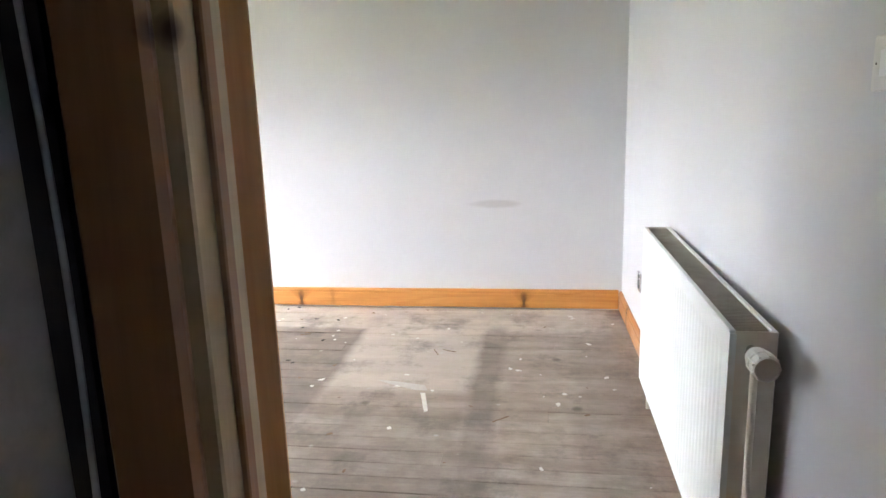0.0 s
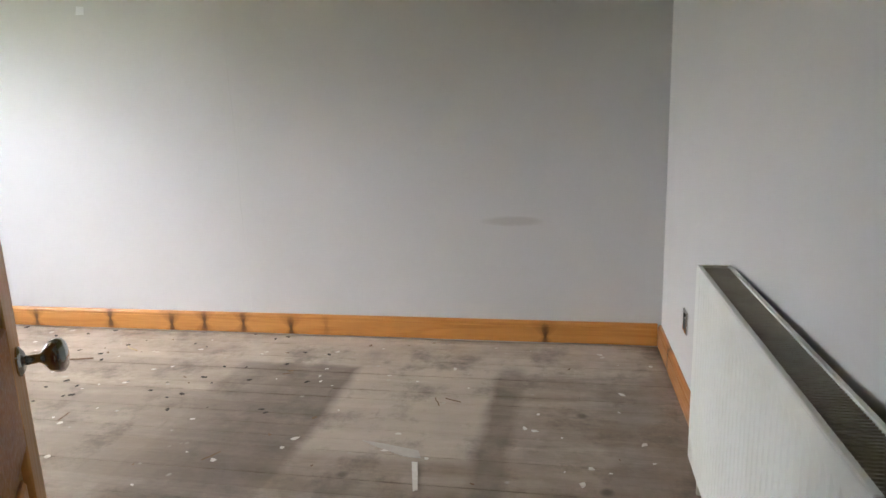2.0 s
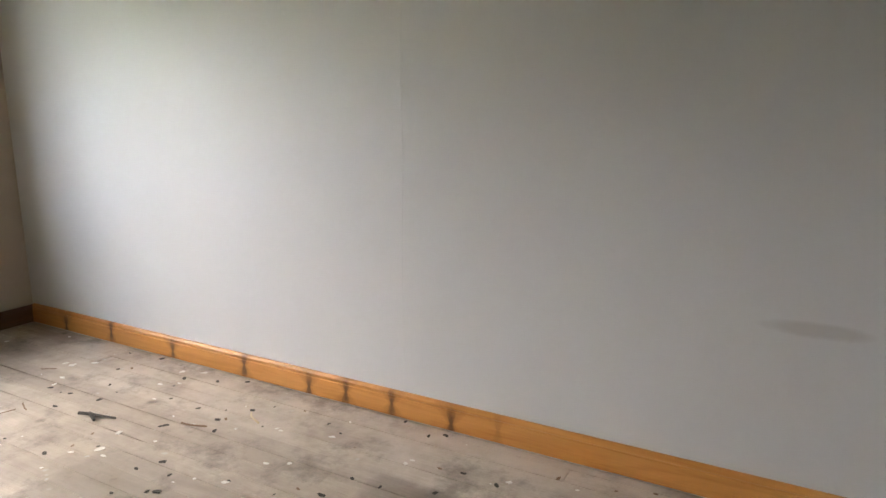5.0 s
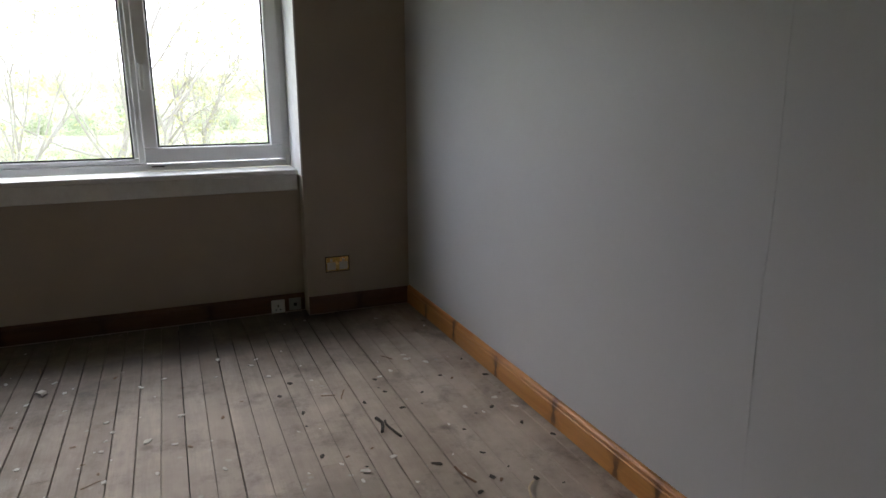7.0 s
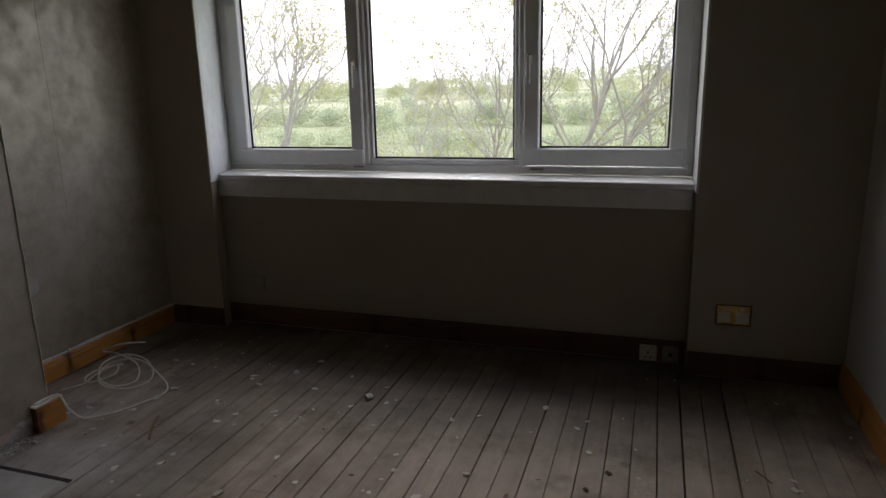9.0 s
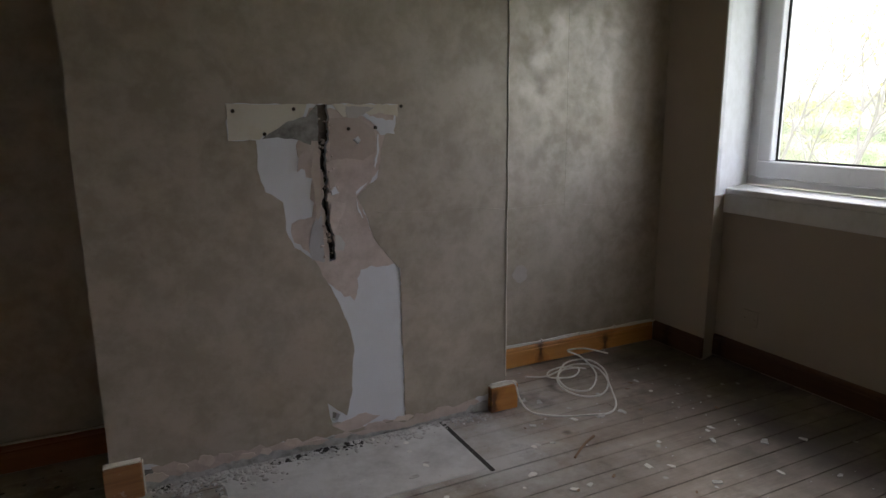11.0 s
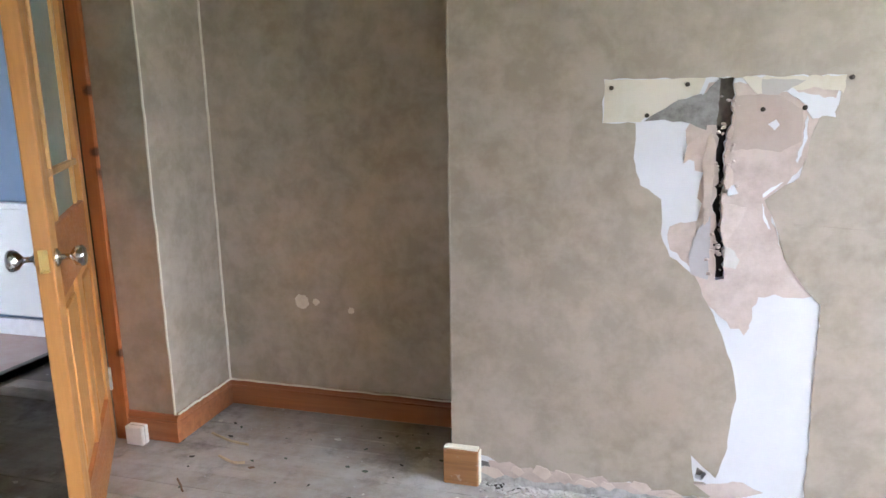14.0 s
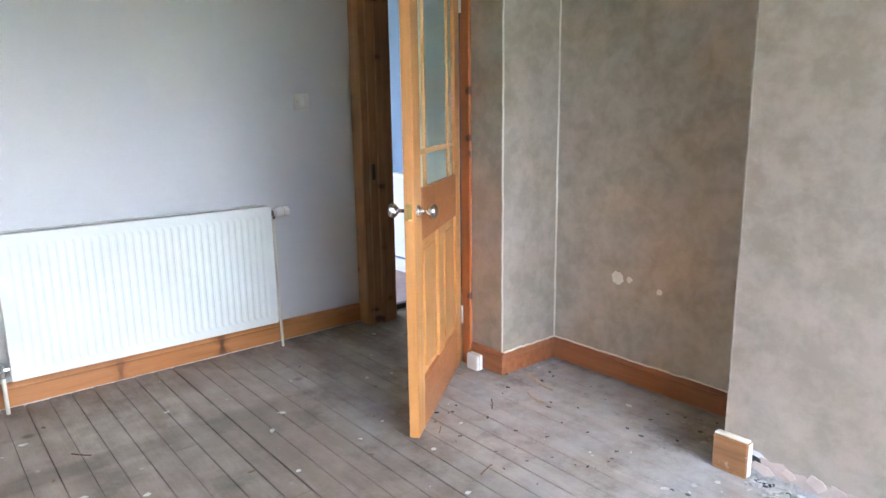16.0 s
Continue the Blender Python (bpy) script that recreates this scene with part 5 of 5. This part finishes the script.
for _ in range(70):
    z = rnd.uniform(0.76, 1.27)
    side = rnd.choice((-1, 1, 1))
    lump(bm, (-2.266 - side * abs(rnd.gauss(0.012, 0.014)), BREAST + rnd.uniform(-0.008, 0.001), z), rnd.uniform(0.003, 0.010), rnd, 0.8)
part("loose_plaster", bm, "pink_plaster", core, "loose plaster lumps")

# torn flaps, patches and chips round the chase: outline, material, label, stand-off, tilt in degrees, thickness
def flap(name, loop, mat, label, off, tilt, thick, seed):
    """A scrap lifted off the wall along one edge."""
    bm = sheet(torn(loop, 0.0022, 0.011, seed), [], BREAST + off, thick)
    if tilt:
        hinge = min(x for x, z in loop) if tilt < 0 else max(x for x, z in loop)
        pivot = Matrix.Translation((hinge, BREAST + off - thick, 0))
        bmesh.ops.transform(bm, matrix=pivot @ Matrix.Rotation(radians(-tilt), 4, "Z") @ pivot.inverted(), verts=bm.verts)
    return part(name, bm, mat, core, label)


flap("upper_skim", [(-2.286, 1.267), (-2.382, 1.271), (-2.457, 1.227), (-2.459, 1.142), (-2.409, 1.112), (-2.348, 1.123), (-2.286, 1.118)], "pink_brown", "darker pink plaster skim", 0.0012, 0, 0.003, 200)
flap("grey_smear", [(-2.201, 1.269), (-2.246, 1.315), (-2.243, 1.188), (-2.211, 1.188)], "grey_mortar", "grey cement smear", 0.0032, 0, 0.004, 201)
flap("grey_smear", [(-2.35, 1.308), (-2.457, 1.303), (-2.392, 1.266), (-2.353, 1.269)], "grey_mortar_pale", "grey cement smear", 0.0032, 0, 0.004, 202)
flap("lilac_patch", [(-2.207, 0.887), (-2.244, 0.934), (-2.246, 0.747), (-2.199, 0.761), (-2.191, 0.81)], "lilac_plaster", "grey lilac plaster patch", 0.0014, 0, 0.003, 203)
flap("torn_flap", [(-2.21, 1.159), (-2.216, 1.116), (-2.201, 1.109), (-2.16, 1.081), (-2.168, 1.126), (-2.182, 1.152)], "pink_plaster", "curled flap of torn lining", 0.006, 9, 0.002, 204)
flap("torn_flap", [(-2.229, 1.174), (-2.243, 1.142), (-2.244, 1.023), (-2.238, 0.921), (-2.226, 0.904), (-2.221, 0.997), (-2.212, 1.091)], "pink_pale", "long curled strip of torn lining", 0.005, 12, 0.002, 205)
flap("torn_flap", [(-2.273, 1.081), (-2.291, 1.064), (-2.296, 1.023), (-2.28, 1.01), (-2.271, 1.031)], "pink_brown", "curled flap of torn lining", 0.007, -16, 0.002, 206)
flap("torn_flap", [(-2.273, 0.972), (-2.337, 0.96), (-2.321, 0.921), (-2.298, 0.877), (-2.281, 0.853), (-2.269, 0.895)], "pink_plaster", "lifted flap of cracked plaster", 0.006, -7, 0.002, 207)
flap("torn_flap", [(-2.283, 0.849), (-2.31, 0.836), (-2.326, 0.809), (-2.316, 0.783), (-2.281, 0.792)], "grey_mortar_pale", "grey brown lifted flap of plaster", 0.008, -14, 0.003, 208)
flap("white_chip", [(-2.281, 1.017), (-2.298, 1.024), (-2.311, 0.999), (-2.283, 0.992)], "gypsum", "white broken plaster chip", 0.009, 0, 0.004, 209)
flap("white_chip", [(-2.372, 1.188), (-2.392, 1.201), (-2.402, 1.186), (-2.39, 1.172)], "gypsum", "white broken plaster chip", 0.0045, 0, 0.003, 210)
flap("paper_curl", [(-2.467, 1.21), (-2.472, 1.15), (-2.452, 1.084), (-2.446, 1.091), (-2.461, 1.145), (-2.461, 1.193)], "gypsum", "curled white edge of torn wallpaper", 0.0075, -10, 0.0015, 211)
flap("paper_curl", [(-2.422, 1.033), (-2.382, 0.997), (-2.372, 0.989), (-2.37, 0.999), (-2.392, 1.018)], "gypsum", "curled white edge of torn wallpaper", 0.0075, -10, 0.0015, 212)
flap("paper_curl", [(-2.373, 0.972), (-2.382, 0.938), (-2.4, 0.9), (-2.394, 0.902), (-2.377, 0.934)], "gypsum", "curled white edge of torn wallpaper", 0.0075, -10, 0.0015, 213)
rnd = random.Random(88)
x = -2.90
while x < -1.60:
    w, h = rnd.uniform(0.035, 0.11), rnd.uniform(0.018, 0.045)
    z = rnd.uniform(0.030, 0.052)
    loop = [(x, z + 0.3 * h), (x + 0.35 * w, z - 0.2 * h), (x + 0.7 * w, z + 0.15 * h), (x + w, z + 0.4 * h), (x + 0.8 * w, z + h), (x + 0.25 * w, z + 0.85 * h)]
    ob = flap("broken_edge", loop, rnd.choice(("pink_plaster", "pink_pale", "pink_pale", "gypsum_dirty")), "broken curl of plaster at the foot", rnd.uniform(0.002, 0.006), rnd.uniform(-6, 6), 0.0025, int(x * -1000))
    x += w * rnd.uniform(0.8, 2.2)
part("mortar_foot", box(BX0 + 0.06, BX1 - 0.06, BREAST - 0.031, BREAST - 0.006, -0.01, 0.048, 0.004), "gypsum_dirty", core, "crumbling grey mortar along the foot")
part("chase_timber", box(-2.300, -2.225, BREAST - 0.0325, BREAST - 0.022, 1.185, 1.33, 0.003), "old_timber", core, "grey brown timber at the head of the chase")


def rubble(name, n, x0, x1, y0, y1, r0, r1, mat, label, seed):
    rnd = random.Random(seed)
    bm = bmesh.new()
    for _ in range(n):
        r = rnd.uniform(r0, r1) * rnd.uniform(0.5, 1)
        y = y0 + (y1 - y0) * abs(rnd.gauss(0, 0.45))
        lump(bm, (rnd.uniform(x0, x1), min(y, y1 + 0.1), r * 0.25 + 0.003), r, rnd, 0.5)
    return tagged(part(name, bm, mat), label, "rubble", kind="stuff")


rubble("plaster_rubble", 900, -2.92, -1.58, BREAST - 0.004, BREAST + 0.075, 0.003, 0.013, "gypsum_dirty", "grey broken plaster along the chimney breast foot", 61)
rubble("plaster_rubble", 260, -2.02, -1.66, BREAST + 0.005, BREAST + 0.11, 0.004, 0.017, "gypsum_dirty", "grey broken plaster along the chimney breast foot", 62)
rubble("soot_rubble", 260, -2.36, -1.98, BREAST, BREAST + 0.045, 0.003, 0.011, "soot", "black sooty grit under the hole in the wall", 63)
rubble("soot_rubble", 60, -1.71, -1.59, BREAST, BREAST + 0.03, 0.004, 0.012, "soot", "black sooty grit beside the wood block", 64)
rubble("dust_grit", 260, -3.9, -0.5, 0.7, 2.2, 0.002, 0.006, "gypsum_dirty", "fine plaster grit scattered on the boards", 65)

# dusty hearth slab level with the boards
slab = box(-2.706, -1.82, BREAST - 0.02, 1.48, -0.02, 0.005, 0.003)
structure(part("hearth", slab, "hearth"), "grey dusty cement hearth slab level with the boards", "hearth")
structure(part("trim_hearth_gap", box(-2.724, -2.707, BREAST, 1.5, -0.01, 0.0032), "soot"), "dark open joint beside the hearth", "joint")

# creased seams in the old wallpaper
for nm, pts, y in (("trim_paper_crease_1", [(-3.05, 0.83), (-3.3, 0.822), (-3.6, 0.828), (-3.84, 0.80), (-4.1, 0.812)], ALCOVE), ("trim_paper_crease_2", [(-2.46, 0.915), (-2.7, 0.90), (-2.85, 0.905), (-3.02, 0.885)], BREAST + 0.0008), ("trim_paper_crease_3", [(-3.6, 0.81), (-3.602, 1.2), (-3.598, 1.7), (-3.6, TOP - 0.01)], ALCOVE)):
    structure(part(nm, tube(spline([(x, y - 0.0006, z) for x, z in pts], 6), 0.0017, 6), "paper", smooth=True), "lifted crease in the mottled wallpaper", "crease")

# hairline joint in the white wall
pts = [(-1.515 + 0.004 * math.sin(i * 1.3), NORTH - 0.0003, 0.14 + i * 0.16) for i in range(15)]
structure(part("trim_wall_joint", tube(pts, 0.0005, 5), "white_wall"), "hairline board joint in the white wall", "joint")

# ---- white cable ----
pts = [(WEST + 0.03, ALCOVE + 0.016, 0.128)] + [(WEST + 0.03 + i * (BX0 - WEST - 0.05) / 8, ALCOVE + 0.016, 0.127 + 0.003 * math.sin(i * 2.1)) for i in range(1, 9)]
cab = tagged(part("wall_cable", tube(spline(pts, 4), 0.0045, 8), "cable", smooth=True), "thin white cable clipped along the top of the skirting", "cable")
for i in range(4):
    x = -3.95 + i * 0.24
    part("clip", box(x, x + 0.008, ALCOVE + 0.009, ALCOVE + 0.023, 0.121, 0.135, 0.002), "plate_white", cab)
R = 0.0042
coil = [(-2.95, BREAST + 0.02, 0.130), (-3.03, BREAST + 0.024, 0.132), (-3.06, BREAST + 0.04, 0.118), (-3.065, 1.135, 0.06), (-3.095, 1.185, 0.012), (-3.195, 1.260, R), (-3.305, 1.305, R), (-3.395, 1.330, R), (-3.465, 1.295, 0.012),
        (-3.525, 1.195, 0.03), (-3.585, 1.065, 0.05), (-3.585, 0.965, 0.06), (-3.505, 0.905, 0.05), (-3.405, 0.945, 0.03), (-3.355, 1.045, 0.02), (-3.385, 1.145, 0.012), (-3.465, 1.185, 0.015), (-3.545, 1.145, 0.03),
        (-3.605, 1.045, 0.06), (-3.585, 0.945, 0.08), (-3.485, 0.905, 0.07), (-3.385, 0.975, 0.04), (-3.375, 1.075, 0.02), (-3.455, 1.125, 0.02), (-3.555, 1.045, 0.05), (-3.545, 0.945, 0.10), (-3.475, 0.925, 0.14), (-3.525, 0.995, 0.165), (-3.605, 1.065, 0.15)]
tagged(part("cable_coil", tube(spline(coil, 8), R, 8), "cable", smooth=True), "loose coil of white cable on the dusty boards", "cable")
coil2 = [(-3.285, 0.845, 0.012), (-3.375, 0.885, 0.01), (-3.475, 0.875, 0.02), (-3.545, 0.925, 0.035), (-3.465, 0.985, 0.03), (-3.375, 0.925, 0.02), (-3.425, 0.845, 0.012), (-3.525, 0.825, 0.01), (-3.625, 0.885, R)]
tagged(part("cable_coil", tube(spline(coil2, 8), R, 8), "cable", smooth=True), "short loose loop of white cable on the boards", "cable")

# dark cable stapled down the hall wall
pts = [(DOOR0 - 0.145 + 0.004 * math.sin(i * 0.9), HALL_Y - 0.019, 0.05 + i * 0.12) for i in range(20)]
tagged(part("hall_cable", tube(spline(pts, 3), 0.004, 6), "plate_grey", smooth=True), "thin grey cable down the landing wall, shade put into its colour", "cable")

# ---- debris on the floor ----
def flake_mesh(name, seed, mat, lift=0.006, n=7):
    """A curled chip of paint."""
    rnd = random.Random(seed)
    bm = bmesh.new()
    ring = []
    for i in range(n):
        a = 2 * math.pi * i / n
        r = rnd.uniform(0.45, 1.0)
        ring.append((r * math.cos(a), 0.6 * r * math.sin(a), lift * 60 * 0.012 * abs(math.cos(a)) * rnd.uniform(0.2, 1.4)))
    top = [bm.verts.new((x, y, z + 0.14)) for x, y, z in ring]
    bot = [bm.verts.new((x, y, z)) for x, y, z in ring]
    c = bm.verts.new((0, 0, 0.10))
    d = bm.verts.new((0, 0, 0.0))
    for i in range(n):
        j = (i + 1) % n
        bm.faces.new((top[i], top[j], c))
        bm.faces.new((bot[j], bot[i], d))
        bm.faces.new((top[i], bot[i], bot[j], top[j]))
    bmesh.ops.recalc_face_normals(bm, faces=bm.faces)
    me = bpy.data.meshes.new(name)
    bm.to_mesh(me)
    bm.free()
    me.materials.append(M[mat])
    return me


def stick_mesh(name, seed, mat):
    rnd = random.Random(seed)
    pts = [(x, rnd.uniform(-0.06, 0.06), 0.07 + rnd.uniform(0, 0.03)) for x in (-1, -0.4, 0.2, 0.7, 1)]
    bm = tube(pts, 0.07, 5)
    bmesh.ops.recalc_face_normals(bm, faces=bm.faces)
    me = bpy.data.meshes.new(name)
    bm.to_mesh(me)
    bm.free()
    me.materials.append(M[mat])
    return me


rnd = random.Random(77)
KINDS = [
    ("dead_leaf", [flake_mesh("dead_leaf", s + 90, "flake_dark", 0.012, 9) for s in range(5)], 60, (0.007, 0.022), "dark curled scrap of dead leaf on the boards", "leaf scrap", (-3.3, -0.9, 3.25, NORTH - 0.03)),
    ("paint_flake", [flake_mesh("paint_flake", s + 110, "flake_white", 0.014, 8) for s in range(4)], 40, (0.010, 0.028), "curled white paint flake on the bare boards", "paint flake", (-3.75, -2.3, 1.5, 4.1)),
    ("dead_leaf", [flake_mesh("dead_leaf", s + 130, "flake_dark", 0.012, 9) for s in range(3)], 20, (0.004, 0.016), "dark curled scrap of dead leaf on the boards", "leaf scrap", (-1.3, -0.3, 0.85, 1.7)),
    ("paint_flake", [flake_mesh("paint_flake", s, "flake_white") for s in range(5)], 190, (0.006, 0.022), "curled white paint flake on the bare boards", "paint flake", (WEST, EAST - 0.05, 0.75, NORTH - 0.05)),
    ("wood_chip", [flake_mesh("wood_chip", s + 20, "flake_brown") for s in range(4)], 80, (0.006, 0.018), "small brown wood chip on the bare boards", "wood chip", (WEST, EAST - 0.05, 1.1, NORTH - 0.04)),
    ("paint_flake", [flake_mesh("paint_flake", s + 40, "flake_green") for s in range(4)], 34, (0.004, 0.017), "dark green paint flake on the bare boards", "paint flake", (-1.5, -0.45, 0.75, 1.75)),
    ("splinter", [stick_mesh("splinter", s, "flake_brown") for s in range(4)], 16, (0.02, 0.05), "thin wooden splinter on the bare boards", "splinter", (WEST + 0.3, EAST - 0.1, 1.2, NORTH - 0.1)),
    ("plaster_piece", [flake_mesh("plaster_piece", s + 60, "gypsum_dirty") for s in range(4)], 36, (0.012, 0.034), "grey piece of broken plaster on dusty boards", "plaster piece", (WEST + 0.1, -1.2, 0.75, 2.4)),
]
for name, meshes, n, (s0, s1), label, cat, (x0, x1, y0, y1) in KINDS:
    for i in range(n):
        x, y = rnd.uniform(x0, x1), rnd.uniform(y0, y1)
        if y < 1.06 and not (BX1 < x < PIERX or x < BX0):
            y = rnd.uniform(1.2, y1)
        s = rnd.uniform(s0, s1)
        ob = tagged(new(name, meshes[i % len(meshes)]), label, cat, name.replace("_", " ") + "s on the floor")
        ob.matrix_world = pose(x, y, 0.0035, 0, 0, rnd.uniform(0, 360)) @ Matrix.Diagonal((s, s, s * 0.8, 1))

# a torn strip of paper, twigs and splinters that stand out
strip = [(-0.49, 3.13), (-0.40, 3.115), (-0.255, 3.08), (-0.235, 3.03), (-0.30, 3.035), (-0.42, 3.09)]
bm = bmesh.new()
prism(bm, strip, 0.0035, 0.006)
tagged(part("paper_strip", bm, "grey_mortar_pale"), "torn white strip of paper flat on the boards", "paper strip")
bm = bmesh.new()
prism(bm, [(-0.262, 3.0), (-0.24, 3.0), (-0.20, 2.83), (-0.215, 2.82)], 0.0035, 0.006)
tagged(part("paper_strip", bm, "flake_white"), "narrow torn strip of white paper on the boards", "paper strip")
for pts, r, mat, label in (([(-2.66, 3.60, 0.012), (-2.72, 3.62, 0.016), (-2.78, 3.61, 0.012)], 0.007, "flake_dark", "dark broken twig on the bare boards"),
                           ([(-2.60, 3.66, 0.009), (-2.70, 3.635, 0.012), (-2.75, 3.64, 0.009)], 0.005, "flake_dark", "dark broken twig on the bare boards"),
                           ([(-2.20, 3.80, 0.007), (-2.26, 3.775, 0.009), (-2.32, 3.77, 0.007)], 0.004, "flake_brown", "thin brown twig on the bare boards"),
                           ([(-3.03, 1.57, 0.008), (-3.12, 1.51, 0.010), (-3.2, 1.47, 0.008)], 0.005, "flake_brown", "dark splinter of wood by the hearth"),
                           ([(-2.03, 3.93, 0.006), (-2.09, 3.95, 0.012), (-2.13, 3.99, 0.006)], 0.004, "flake_pale", "pale wooden splinter by the skirting"),
                           ([(-0.47, 0.98, 0.008), (-0.58, 1.02, 0.008), (-0.66, 1.03, 0.008)], 0.005, "flake_pale", "pale wooden splinter by the skirting"),
                           ([(-0.60, 1.13, 0.008), (-0.68, 1.16, 0.008), (-0.72, 1.15, 0.008)], 0.005, "flake_pale", "pale wooden splinter by the skirting")):
    tagged(part("twig", tube(spline(pts, 4), r, 6), mat), label, "twig", "twigs on the floor")
tagged(part("paper_scrap", sheet([(-0.02, 0), (0.03, 0.005), (0.022, 0.014), (-0.015, 0.012)], [], 0, 0.03), "flake_white"), "creased white scrap of paper on the boards", "paper scrap").matrix_world = pose(-3.62, 2.28, 0.004, 0, 0, 40)

# ---- floorboards ----
def board_mesh(length, width, g0, g1):
    bm = bmesh.new()
    c = 0.0015
    prof = [(g0, -0.028), (g0, -c), (g0 + c, 0.0), (width - g1 - c, 0.0), (width - g1, -c), (width - g1, -0.028)]
    a = [bm.verts.new((0.0008, y, z)) for y, z in prof]
    b = [bm.verts.new((length - 0.0008, y, z)) for y, z in prof]
    n = len(prof)
    for i in range(n):
        bm.faces.new((a[i], a[(i + 1) % n], b[(i + 1) % n], b[i]))
    bm.faces.new(a)
    bm.faces.new(b)
    bmesh.ops.recalc_face_normals(bm, faces=bm.faces)
    me = bpy.data.meshes.new("floorboard")
    bm.to_mesh(me)
    bm.free()
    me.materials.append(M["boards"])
    return me


floor_ob = bpy.data.objects["floor"]
rnd = random.Random(21)
BW = 0.0905
for row in range(41):
    y0 = 4.3145 - BW * (row + 1)
    y1 = min(y0 + BW, NORTH - 0.004)
    if y1 < ALCOVE:
        break
    wide = rnd.choice((0.0012, 0.0018, 0.0025, 0.0035, 0.0048))
    x = RECX + 0.001
    while x < EDOOR - 0.01:
        step = rnd.choice((1.1, 1.6, 2.2, 2.9, 3.6)) + rnd.uniform(-0.25, 0.25)
        if x + step > EDOOR - 0.4:
            step = EDOOR - x
        ob = new("floorboard", board_mesh(step, y1 - y0, wide, 0.0006))
        ob.location = (x, y0, rnd.uniform(-0.0012, 0.0012))
        ob.rotation_euler = (rnd.uniform(-0.006, 0.006), 0, 0)
        ob.parent = floor_ob
        x += step
